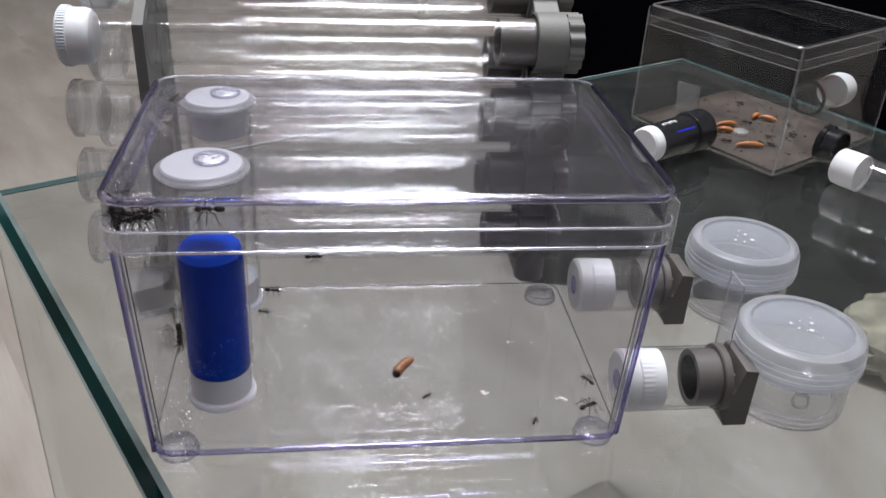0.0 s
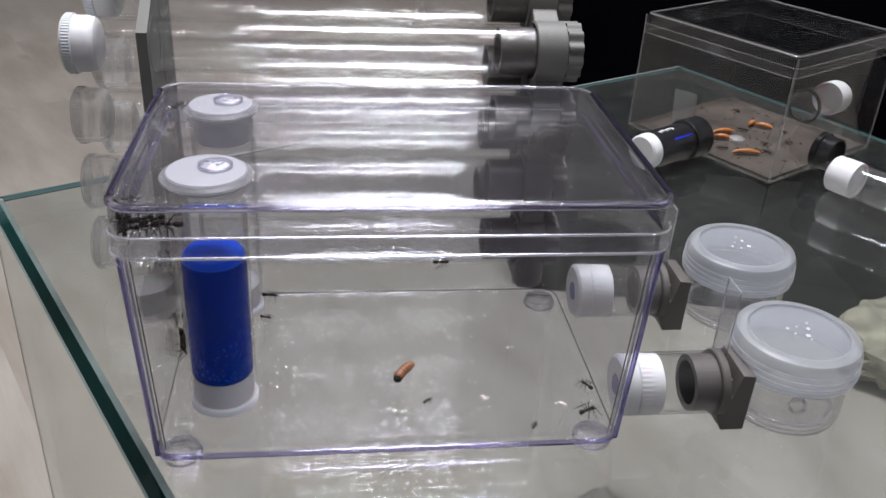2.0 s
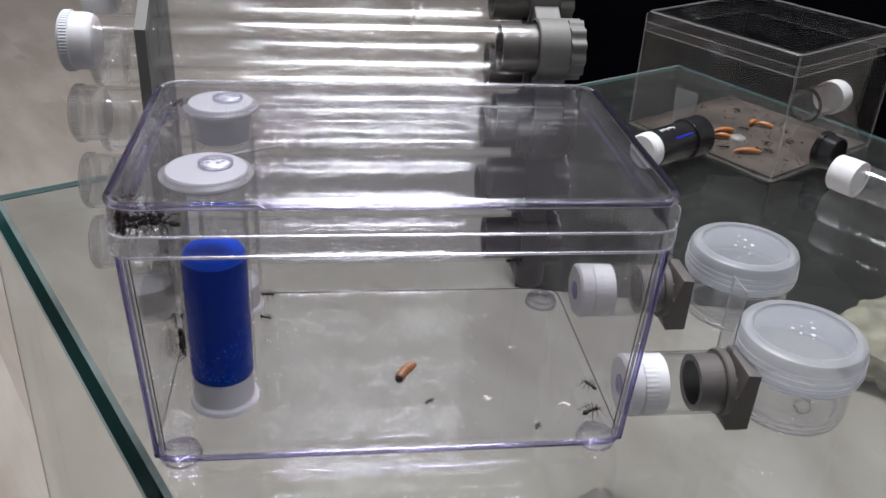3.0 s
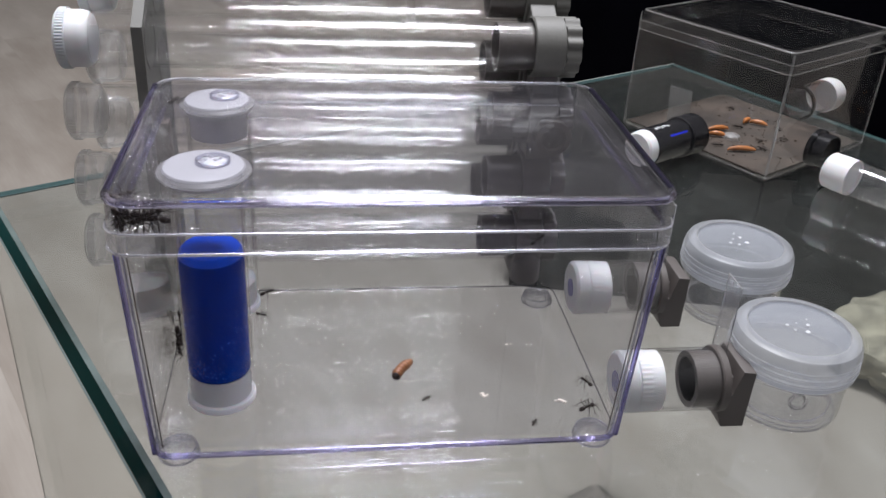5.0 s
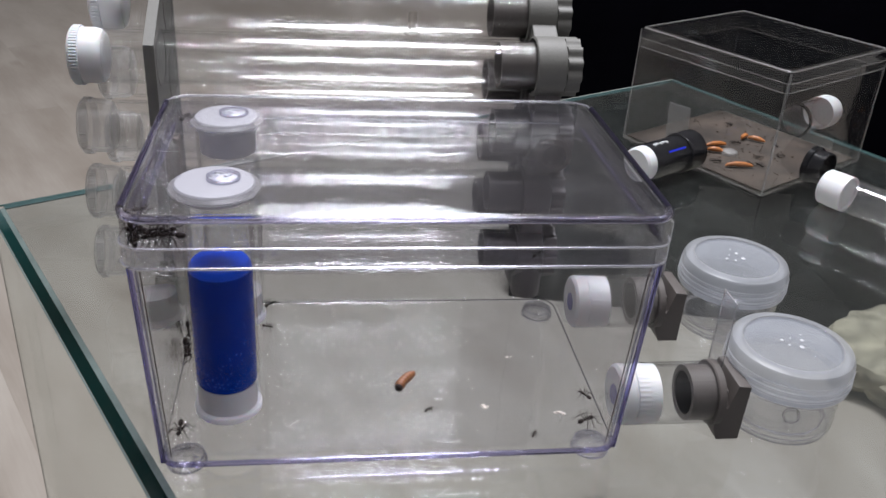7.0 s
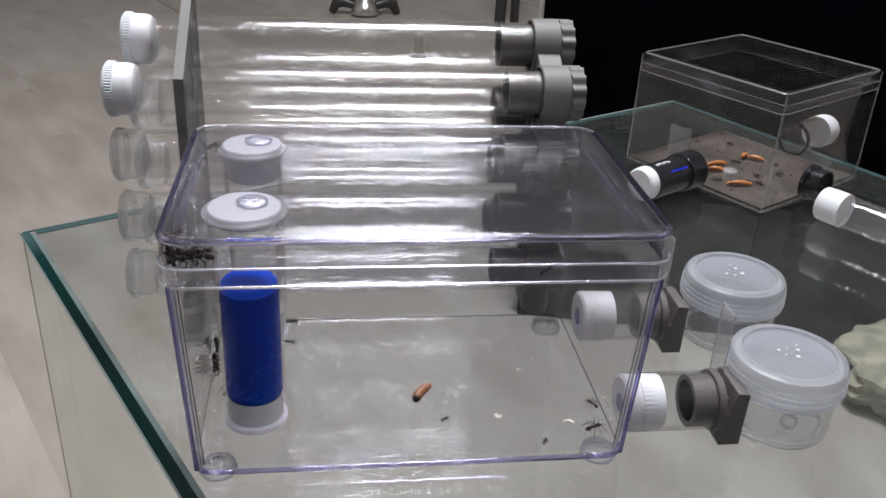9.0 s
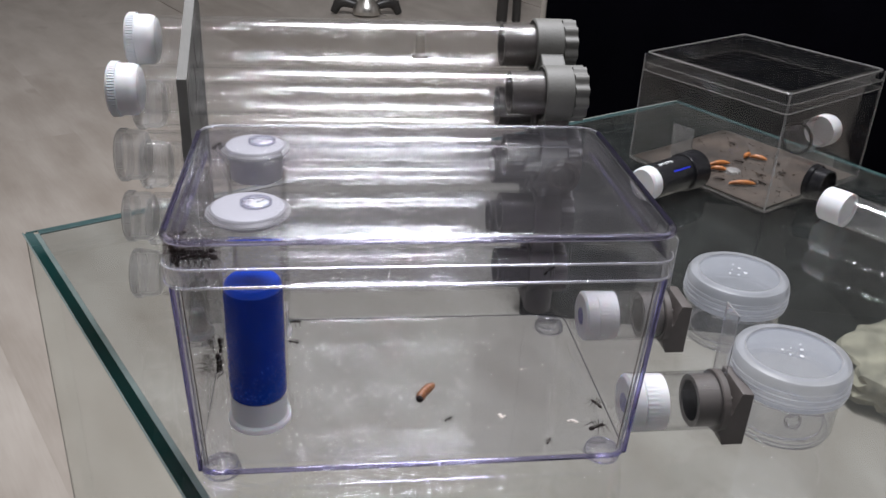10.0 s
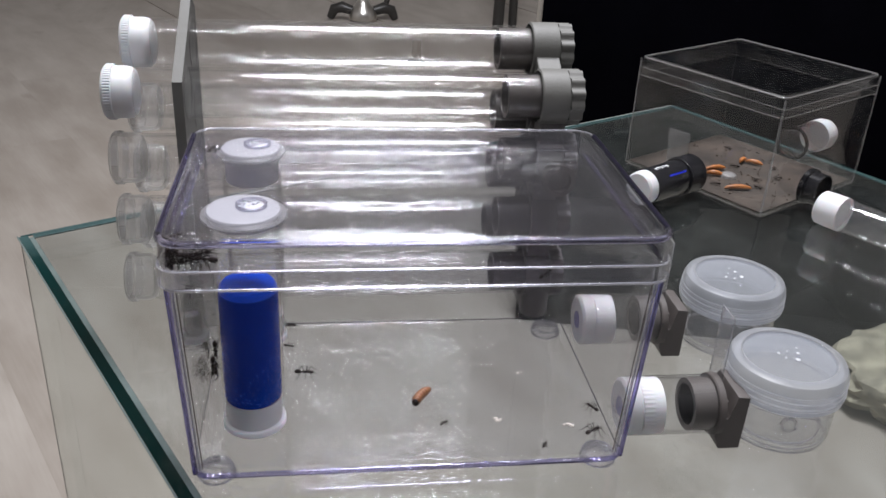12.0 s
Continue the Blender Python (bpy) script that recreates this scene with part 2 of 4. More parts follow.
def lathe(bm, profile, seg=40, m=UP, closed=False):
    """Turns a profile of (radius, height) about the z axis, then lays it by m. A radius of 0 makes a pole."""
    rings = []
    for r, z in profile:
        if r <= 1e-6:
            rings.append([bm.verts.new(m @ Vector((0, 0, z)))])
        else:
            rings.append([bm.verts.new(m @ Vector((r * math.cos(2 * math.pi * k / seg), r * math.sin(2 * math.pi * k / seg), z))) for k in range(seg)])
    pairs = list(zip(rings, rings[1:]))
    if closed:
        pairs.append((rings[-1], rings[0]))
    for a, b in pairs:
        for k in range(seg):
            j = (k + 1) % seg
            if len(a) == 1 and len(b) == 1:
                continue
            if len(a) == 1:
                bm.faces.new((a[0], b[k], b[j]))
            elif len(b) == 1:
                bm.faces.new((a[k], a[j], b[0]))
            else:
                bm.faces.new((a[k], a[j], b[j], b[k]))
    return bm


def ribs(bm, r, z0, z1, count, depth, m=UP):
    """A band of fine grip ribs round a cap."""
    n = count * 4
    rad = [r + (depth if k % 4 in (1, 2) else 0.0) for k in range(n)]
    rings = [[bm.verts.new(m @ Vector((rad[k] * math.cos(2 * math.pi * k / n), rad[k] * math.sin(2 * math.pi * k / n), z))) for k in range(n)] for z in (z0, z1)]
    for k in range(n):
        bm.faces.new((rings[0][k], rings[0][(k + 1) % n], rings[1][(k + 1) % n], rings[1][k]))
    return bm


def block(bm, lo, hi, bevel=0.0, m=UP, segments=2):
    made = bmesh.ops.create_cube(bm, size=1.0)["verts"]
    size, mid = [b - a for a, b in zip(lo, hi)], [(a + b) / 2 for a, b in zip(lo, hi)]
    bmesh.ops.transform(bm, matrix=Matrix.Translation(mid) @ Matrix.Diagonal((*size, 1)), verts=made)
    if bevel:
        edges = list({e for v in made for e in v.link_edges})
        out = bmesh.ops.bevel(bm, geom=edges, offset=bevel, segments=segments, affect="EDGES", profile=0.5)
        made = list({v for f in out["faces"] for v in f.verts} | {v for v in made if v.is_valid})
    bmesh.ops.transform(bm, matrix=m, verts=made)
    return bm


def outline(cx, cy, hx, hy, r, z, seg=6):
    """The points of a rounded rectangle at a height."""
    pts = []
    for qx, qy, a0 in ((1, 1, 0), (-1, 1, 90), (-1, -1, 180), (1, -1, 270)):
        for k in range(seg + 1):
            a = radians(a0 + 90 * k / seg)
            pts.append(Vector((cx + qx * (hx - r) + r * math.cos(a), cy + qy * (hy - r) + r * math.sin(a), z)))
    return pts


def loft(bm, loops, cap_first=False, cap_last=False, closed=False):
    rings = [[bm.verts.new(p) for p in loop] for loop in loops]
    pairs = list(zip(rings, rings[1:])) + ([(rings[-1], rings[0])] if closed else [])
    n = len(rings[0])
    for a, b in pairs:
        for k in range(n):
            bm.faces.new((a[k], a[(k + 1) % n], b[(k + 1) % n], b[k]))
    if cap_first:
        bm.faces.new(rings[0][::-1])
    if cap_last:
        bm.faces.new(rings[-1])
    return bm


def pipe(bm, points, r, seg=8, closed=False):
    """A round rod along points; r is one radius or one for each point."""
    pts = [Vector(p) for p in points]
    n = len(pts)
    rings = []
    for i, p in enumerate(pts):
        a = pts[(i - 1) % n] if closed or i else p
        b = pts[(i + 1) % n] if closed or i < n - 1 else p
        d = (b - a).normalized()
        side = d.cross(Vector((0.11, 0.07, 1)))
        if side.length < 0.15:
            side = d.cross(Vector((1, 0.1, 0)))
        side.normalize()
        up = side.cross(d)
        rad = r[i] if isinstance(r, (list, tuple)) else r
        rings.append([bm.verts.new(p + rad * (side * math.cos(2 * math.pi * k / seg) + up * math.sin(2 * math.pi * k / seg))) for k in range(seg)])
    for a, b in list(zip(rings, rings[1:])) + ([(rings[-1], rings[0])] if closed else []):
        for k in range(seg):
            bm.faces.new((a[k], a[(k + 1) % seg], b[(k + 1) % seg], b[k]))
    if not closed:
        bm.faces.new(rings[0][::-1])
        bm.faces.new(rings[-1])
    return bm


def ball(bm, centre, radii, m=UP, u=10, v=7):
    made = bmesh.ops.create_uvsphere(bm, u_segments=u, v_segments=v, radius=1.0)["verts"]
    bmesh.ops.transform(bm, matrix=m @ Matrix.Translation(centre) @ Matrix.Diagonal((*radii, 1)), verts=made)
    return bm


def part(name, bm, mat, parent=None, label="", smooth=True, sharp=35.0, shadow=True):
    """Links a mesh built in centimetres as one object under a thing or a part."""
    bmesh.ops.recalc_face_normals(bm, faces=bm.faces)
    bmesh.ops.scale(bm, vec=(CM, CM, CM), verts=bm.verts)
    data = bpy.data.meshes.new(name)
    bm.to_mesh(data)
    bm.free()
    data.materials.append(mat)
    if smooth:
        data.set_sharp_from_angle(angle=radians(sharp))
        data.polygons.foreach_set("use_smooth", [p.loop_total <= 8 for p in data.polygons])
    ob = new(name, data)
    if parent:
        ob.parent = parent
    if label:
        ob["label"] = label
    ob.visible_shadow = shadow and mat not in (M_BEAD, M_BEAD_B, M_BEAD_D, M_BEAD_L)
    return ob


def thing(name, m, label, category, group="", kind=""):
    """An empty at the base of a thing; m is in centimetres."""
    ob = new(name)
    ob.empty_display_size = 0.01
    ob.matrix_world = Matrix.Translation(m.translation * CM) @ m.to_3x3().to_4x4()
    return tagged(ob, label, category, group, kind)


def B():
    return bmesh.new()


# ---------------------------------------------------------------- room
FLOOR_Z = -45.0


def build_room():
    floor = part("floor", block(B(), (-200, -52, FLOOR_Z - 4), (260, 380, FLOOR_Z - 0.3)), M_FLOOR, smooth=False)
    tagged(floor, "pale beige laminate floor in long planks", "floor", kind="structure")
    ceiling = part("ceiling", block(B(), (-200, -72, 196), (260, 380, 204)), M_CEIL, smooth=False)
    tagged(ceiling, "plain white painted ceiling", "ceiling", kind="structure")
    for name, lo, hi in (("wall_north", (-210, 370, FLOOR_Z), (270, 380, 196)), ("dark_wall_behind", (-210, -52, FLOOR_Z), (270, -42, 196)),
                         ("wall_west", (-210, -42, FLOOR_Z), (-200, 370, 196)), ("wall_east", (260, -42, FLOOR_Z), (270, 370, 196))):
        # Unseen dark south wall, added close behind the camera to darken reflections.
        dark = name == "dark_wall_behind"
        tagged(part(name, block(B(), lo, hi), M_WALL_DARK if dark else M_WALL, smooth=False), "dark wall added close behind the camera to darken reflections" if dark else "plain taupe painted room wall", "wall", kind="structure")
    return floor


floor = build_room()


def build_cabinet():
    c = thing("black_cabinet", at(32, 84, FLOOR_Z, -13), "tall black furniture unit on the floor behind the tank", "cabinet")
    part("body", block(B(), (0, 0, 5), (150, 45, 70), 0.4), M_CABINET, c)
    part("plinth", block(B(), (0.3, 0.4, 0), (149.7, 44.6, 4.96), 0.1), M_CABINET, c, "black plinth on the floor")
    part("edge_strip", block(B(), (-0.7, 1.0, 5), (-0.02, 2.6, 70), 0.1), M_TRIM, c, "pale beige edge strip")


def build_stand():
    """A swivel stool: a chrome hub over dark curved feet, and a second chrome glide nearer by."""
    s = thing("chrome_stool", at(18.6, 280, FLOOR_Z), "chrome stool foot with dark arms on the floor", "stool")
    bm = B()
    lathe(bm, [(0, 0.4), (4.6, 0.4), (4.8, 1.6), (4.2, 3.6), (2.6, 5.4), (1.7, 7), (1.6, 44), (0, 44)], 32)
    part("column", bm, M_CHROME, s, "polished chrome hub and column")
    for sx in (-1, 1):
        bm = B()
        pipe(bm, [(sx * 3.5, 0, 3.2), (sx * 7.0, 0.5, 4.2), (sx * 9.6, 1, 3.4), (sx * 11.0, 1.2, 0.4)], [1.5, 1.9, 1.8, 1.2], 14)
        part("arm", bm, M_DARK, s, "dark curved arm with a pad")
    part("brace", pipe(B(), [(7.5, 1, 4.5), (9.5, 2, 11), (13.5, 4, 24)], 0.9, 12), M_DARK, s, "dark slanting brace")
    g = thing("chrome_glide", at(31.5, 226, FLOOR_Z), "small chrome furniture glide standing on the floor", "furniture foot")
    part("glide", lathe(B(), [(0, 0), (2.3, 0), (2.4, 0.8), (1.4, 1.6), (1.2, 6.5), (0, 6.8)], 24), M_CHROME, g)
    leg = thing("black_chair_leg", at(63.5, 272, FLOOR_Z), "slim black metal chair leg standing on the floor", "chair")
    part("leg", pipe(B(), [(0, 0, 0), (0.4, 0, 40), (0.8, 0, 80)], 1.9, 12), M_DARK, leg)
    part("leg", pipe(B(), [(5.4, 2, 0), (4.6, 2, 40), (3.6, 2, 80)], 1.5, 12), M_DARK, leg)


M_TRIM = solid("pale_beige_strip", (0.36, 0.33, 0.29), 0.5, vary=0.1, scale=20)
build_cabinet()
build_stand()


# ---------------------------------------------------------------- glass tank with its top plate
TURN = 28.2


def build_tank():
    """Its back left upper corner is the origin; x runs along the back edge, -y towards the viewer."""
    m = at(-11.1, 20.4, 0, TURN)
    L, W = 51.3, 62.0
    t = thing("glass_tank", m, "clear glass tank with a green-edged glass top plate", "glass tank", kind="")
    part("top_plate", block(B(), (0.63, -W + 0.9, -0.8), (L - 0.5, -0.61, 0)), M_GLASS, t, smooth=False)
    # Behind the rack the back edge is paled to fade from the camera's view.
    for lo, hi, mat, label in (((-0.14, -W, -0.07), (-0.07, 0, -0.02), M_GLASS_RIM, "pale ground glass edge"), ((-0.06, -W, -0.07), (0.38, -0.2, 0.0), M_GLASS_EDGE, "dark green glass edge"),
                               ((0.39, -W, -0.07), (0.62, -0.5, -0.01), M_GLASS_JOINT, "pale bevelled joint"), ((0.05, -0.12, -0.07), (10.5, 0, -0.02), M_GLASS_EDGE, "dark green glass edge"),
                               ((10.5, -0.12, -0.07), (L, 0, -0.02), M_GLASS_SIDE, "glass edge paled grey-green to fade behind the rack"),
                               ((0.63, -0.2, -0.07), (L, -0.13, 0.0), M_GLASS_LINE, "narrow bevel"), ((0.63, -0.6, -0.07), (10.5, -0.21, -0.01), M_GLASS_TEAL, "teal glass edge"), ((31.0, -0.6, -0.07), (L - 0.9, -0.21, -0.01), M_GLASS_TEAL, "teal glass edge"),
                               ((10.5, -0.6, -0.07), (31.0, -0.21, -0.01), M_GLASS_SIDE, "glass edge paled grey-green to fade behind the rack"),
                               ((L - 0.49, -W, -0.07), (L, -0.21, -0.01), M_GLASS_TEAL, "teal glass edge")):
        part("edge", block(B(), lo, hi), mat, t, label, smooth=False)
    part("corner_seam", block(B(), (0.0, -0.2, FLOOR_Z), (0.03, -0.03, -0.08)), M_GLASS_SIDE_D, t, "dark grey-green glass corner", smooth=False)
    part("side_pane", block(B(), (0.05, -W + 0.2, FLOOR_Z), (0.6, -0.4, -0.08)), M_PANE, t, smooth=False)
    part("side_pane", block(B(), (0.05, -0.36, FLOOR_Z), (L - 0.9, -0.05, -0.08)), M_PANE, t, smooth=False)
    part("side_pane", block(B(), (L - 0.45, -W + 0.2, FLOOR_Z), (L - 0.1, -0.4, -0.08)), M_PANE, t, smooth=False)
    return t


build_tank()


def build_stone():
    s = thing("pale_stone", at(82.5, 62.5, FLOOR_Z, 20), "rough pale yellowish stone lying on the floor under the glass", "stone")
    bm = B()
    bmesh.ops.create_icosphere(bm, subdivisions=4, radius=1)
    for v in bm.verts:
        n = noise.noise(v.co * 1.6) * 0.5 + noise.noise(v.co * 5) * 0.2 + noise.noise(v.co * 11) * 0.08
        v.co = Vector((v.co.x * (11.5 + 9 * n), v.co.y * (9.0 + 8 * n), max(0, 3.2 + v.co.z * 4.2 * (1 + 1.3 * n))))
    part("stone", bm, M_STONE, s)


build_stone()


# ---------------------------------------------------------------- clear foraging box
def tray(bm, cx, cy, hx, hy, z0, z1, grow, r, t):
    """An open tray with draft: outside wall, rim, inside wall and both faces of the bottom."""
    out = [outline(cx, cy, hx - 0.3 * (1 - math.sin(radians(a))), hy - 0.3 * (1 - math.sin(radians(a))), r, z0 + 0.3 * (1 - math.cos(radians(a)))) for a in (0, 22, 45, 68, 90)]
    ins = [outline(cx, cy, hx - t - 0.12 * (1 - math.sin(radians(a))), hy - t - 0.12 * (1 - math.sin(radians(a))), r - 0.1, z0 + t + 0.12 * (1 - math.cos(radians(a)))) for a in (90, 0)]
    rim = [outline(cx, cy, hx + grow, hy + grow, r, z1), outline(cx, cy, hx + grow - t, hy + grow - t, r - 0.1, z1)]
    return loft(bm, out + rim + ins, cap_first=True, cap_last=True)


def lid_mesh(bm, cx, cy, hx, hy, z0, z1, step, r, t):
    e = 0.05
    loops = [outline(cx, cy, hx - e, hy - e, r, z0), outline(cx, cy, hx, hy, r, z0 + e), outline(cx, cy, hx, hy, r, step - e), outline(cx, cy, hx - e, hy - e, r, step),
             outline(cx, cy, hx - 0.06, hy - 0.06, r, step + 0.03)]
    loops += [outline(cx, cy, hx - 0.07 - 0.3 * (1 - math.cos(radians(a))), hy - 0.07 - 0.3 * (1 - math.cos(radians(a))), r, z1 - 0.3 * (1 - math.sin(radians(a)))) for a in (0, 22, 45, 68, 90)]
    loft(bm, loops, cap_last=True)
    inner = [outline(cx, cy, hx - t, hy - t, r, z0), outline(cx, cy, hx - t - 0.12, hy - t - 0.12, r, z1 - t - 0.15), outline(cx, cy, hx - t - 0.4, hy - t - 0.4, r, z1 - t)]
    loft(bm, inner, cap_last=True)
    a, b = [v for v in bm.verts if abs(v.co.z - z0) < 1e-5][: len(loops[0])], [v for v in bm.verts if abs(v.co.z - z0) < 1e-5][len(loops[0]):]
    n = len(a)
    for k in range(n):
        bm.faces.new((a[k], a[(k + 1) % n], b[(k + 1) % n], b[k]))
    return bm


M_FOOT = clear("clear_bumper", (0.93, 0.93, 0.95), 0.08, 0.16, 2.5, 0.05)
M_DARKLINE = solid("dark_refraction_line", (0.07, 0.05, 0.05), 0.4)
BX, BY = 8.1, 5.15


def build_front_box():
    box = thing("foraging_box", at(0, 0, 0), "clear plastic ant box with violet-tinted edges on the glass top", "plastic box")
    hx, hy = 7.8, 5.1
    part("body", tray(B(), BX, BY, hx, hy, 0.35, 8.6, 0.24, 0.7, 0.2), M_ACRYL, box)
    lid = part("lid", lid_mesh(B(), BX, BY, 8.21, 5.38, 7.98, 9.65, 8.62, 0.75, 0.12), M_LID, box, "clear lid with a stepped rim")
    def arc_run(loop, keep, whole=False):
        """The part of an outline's points on one side, in order, starting after the gap."""
        n = len(loop)
        start = next(k for k in range(n) if keep(loop[k]) and not keep(loop[k - 1]))
        run = []
        for k in range(n):
            p = loop[(start + k) % n]
            if not keep(p):
                break
            run.append(p)
        return [loop[(start - 1) % n], *run, loop[(start + len(run)) % n]] if whole else run

    near = lambda p: p.y < BY + 4.3
    top = outline(BX, BY, 8.1, 5.25, 0.72, 9.5)
    front = lambda p: p.y < BY - 4.5
    part("rim", pipe(B(), arc_run(top, front), 0.12, 12), M_BEAD_L, lid, "pale violet rounded lid edge")
    for sx in (-1, 1):
        # Right rim is painted near-black for the dark cabinet mirrored in it.
        part("rim", pipe(B(), [(BX + sx * 8.12, BY - 4.51, 9.5), (BX + sx * 8.12, BY + 4.5, 9.5)], 0.11, 12), M_BEAD_K if sx > 0 else M_BEAD_D, lid, "rounded lid edge, deep violet, painted near-black at right")
    part("rim", pipe(B(), arc_run(top, lambda p: not near(p)), 0.05, 8), M_RIM, lid, "thin back edge of the lid painted as a highlight")
    part("rim", pipe(B(), outline(BX, BY, 7.93, 5.08, 0.7, 9.56), 0.03, 8, True), M_BEAD_B, lid, "fine moulded line")
    for z, r in ((8.62, 0.045), (7.98, 0.05)):
        ring = outline(BX, BY, 8.2, 5.37, 0.75, z)
        # Only the front run is painted bright, as a lamp highlight.
        part("rim", pipe(B(), arc_run(ring, lambda p: p.y < BY - 4.6), r, 8), M_RIM, lid, "moulded line painted bright as a highlight")
        part("rim", pipe(B(), arc_run(ring, lambda p: p.y >= BY - 4.6, True), 0.03, 8), M_BEAD_B, lid, "fine moulded line")
    for sx in (-1, 1):
        part("body_rim", pipe(B(), [(BX + sx * 7.9, BY - 4.9, 8.56), (BX + sx * 7.93, BY - 4.3, 8.56), (BX + sx * 7.93, BY + 4.4, 8.56), (BX + sx * 7.9, BY + 4.9, 8.56)], [0.03, 0.1, 0.1, 0.03], 12), M_BEAD, box, "violet-tinted rim of the body")
    part("body_rim", pipe(B(), [(BX - 7.3, BY + 5.3, 8.6), (BX + 7.3, BY + 5.3, 8.6)], 0.03, 8), M_RIM, box, "thin back rim painted as a highlight")
    low = outline(BX, BY, hx - 0.1, hy - 0.1, 0.65, 0.42)
    part("bottom_edge", pipe(B(), arc_run(low, lambda p: p.y < BY - 4.3), 0.1, 12), M_BEAD, box, "violet-tinted bottom edge")
    part("bottom_edge", pipe(B(), arc_run(low, lambda p: p.y >= BY - 4.3, True), 0.03, 8), M_SEAM, box, "thin dull bottom edge")
    for sx in (-1, 1):
        for sy in (-1, 1):
            x0, y0 = BX + sx * (hx - 0.19), BY + sy * (hy - 0.19)
            if sy < 0:
                part("corner_edge", pipe(B(), [(x0, y0, 0.5), (x0 + sx * 0.28, y0 + sy * 0.28, 7.95)], 0.085, 12), M_BEAD_D, box, "violet-tinted corner")
                # Added pale and dark pipes imitate refraction in the front corners.
                for dx, dy, mat, label in ((0.17, 0.05, M_RIM, "pale line added for refraction at the corner"), (0.25, 0.12, M_DARKLINE, "fine dark line added for refraction at the corner")):
                    part("refraction_line", pipe(B(), [(x0 - sx * dx, y0 + dy, 0.6), (x0 - sx * (dx - 0.28), y0 + dy - 0.28, 7.9)], 0.05 if mat is M_RIM else 0.02, 8), mat, box, label)
            bm = B()
            lathe(bm, [(0.5, 0), (0.62, 0.06), (0.66, 0.16), (0.62, 0.26), (0.5, 0.32), (0, 0.34)], 28, at(BX + sx * 6.95, BY + sy * 4.4, 0.0))
            foot = part("foot", bm, M_FOOT, box, "clear round bumper foot")
            for r, z in ((0.65, 0.06), (0.58, 0.33)):
                ring = [(BX + sx * 6.95 + r * math.cos(radians(a)), BY + sy * 4.4 + r * math.sin(radians(a)), z) for a in range(0, 360, 12)]
                part("ring", pipe(B(), ring, 0.025, 6, True), M_RIM, foot, "rim of the foot painted as a highlight")
    # plugged port in the back wall
    bm = B()
    m = at(15.1, 10.36, 7.3, 0, 90)
    lathe(bm, [(0.68, -0.5), (0.72, 0.0), (0.72, 0.25), (0.5, 0.3), (0.48, 0.05), (0.25, 0.0), (0, 0.02)], 28, m)
    part("port_plug", bm, M_BROWN, box, "round grey plug in the back wall")
    return box


build_front_box()


def build_tower(x, y, filled):
    label = "white-capped feeder tube full of blue water standing in the box" if filled else "white-capped clear feeder tube standing at the back of the box"
    tw = thing("feeder_tube", at(x, y, 0.56), label, "feeder tube", "feeder tubes in the box")
    part("tube", lathe(B(), [(1.12, 0.2), (1.14, 8.5), (1.06, 8.5), (1.04, 0.2)], 40, closed=True), M_TUBE_IN, tw)
    w = 1.0 if filled else 0.93
    bm = lathe(B(), [(0, 8.74), (1.14 * w, 8.74), (1.2 * w, 8.72), (1.24 * w, 8.66), (1.15, 8.62), (1.15, 8.3), (0, 8.3)], 44)
    cap = part("cap", bm, M_DISC, tw, "flanged white cap")
    part("flange", lathe(B(), [(1.22 * w, 8.66), (1.41 * w, 8.58), (1.42 * w, 8.52), (1.17, 8.48)], 44), M_FROST, cap, "thin translucent flange")
    part("hub", lathe(B(), [(0.54, 8.745), (0.53, 8.84), (0.49, 8.86), (0.46, 8.84), (0.45, 8.755), (0.54, 8.745)], 30, at(0.25, 0.2, 0)), M_HUB, cap, "clear raised ring")
    part("hub_face", lathe(B(), [(0, 8.77), (0.36, 8.77), (0.43, 8.748)], 24, at(0.25, 0.2, 0)), M_FROSTW, cap, "greyish glue in the ring")
    rnd, bm = random.Random(int(y * 10)), B()
    for _ in range(26):
        a, d, r = radians(rnd.uniform(20, 240)), 0.42 * rnd.random() ** 0.4, rnd.uniform(0.03, 0.09)
        ball(bm, (0.25 + d * math.cos(a), 0.2 + d * math.sin(a), 8.77), (r, r * 0.8, r * 0.6), UP, 7, 5)
    part("glue", bm, M_GLUE, cap, "wet lumpy grey glue")
    part("foot", lathe(B(), [(0, 0), (1.1, 0), (1.16, 0.06), (1.16, 0.2), (1.13, 0.26), (1.03, 0.3), (1.03, 1.24), (0, 1.24)], 40), M_FROSTW, tw, "whitish foot plug")
    if filled:
        part("water", lathe(B(), [(0, 1.25), (1.0, 1.25), (1.03, 1.29), (1.03, 5.55), (1.0, 5.67)], 40), M_BLUE, tw, "deep blue water")
        bm = B()
        rnd = random.Random(21)
        for _ in range(110):
            a, z, r = radians(rnd.uniform(200, 340)), 1.45 + 2.6 * rnd.random() ** 1.6, rnd.uniform(0.012, 0.034)
            ball(bm, (1.03 * math.cos(a), 1.03 * math.sin(a), z), (r, r, r), UP, 6, 4)
        part("bubbles", bm, M_BLUETOP, tw, "tiny bubbles on the tube wall")
        # Top of the water is a lighter copy, painting in light from above.
        part("water_face", lathe(B(), [(1.0, 5.67), (0.98, 5.83), (0.9, 5.92), (0, 5.95)], 40), M_BLUETOP, tw, "top of the water painted lighter as lit")
    else:
        part("filling", lathe(B(), [(0, 7.4), (1.02, 7.4), (1.03, 8.28), (0, 8.28)], 30), M_GREYFILL, tw, "grey plug under the cap")
    return tw


M_DISC = solid("white_disc_plastic", (0.47, 0.47, 0.485), 0.45, vary=0.05, scale=150)
M_GLUE = solid("wet_grey_glue", (0.38, 0.38, 0.42), 0.3, vary=0.6, scale=300)
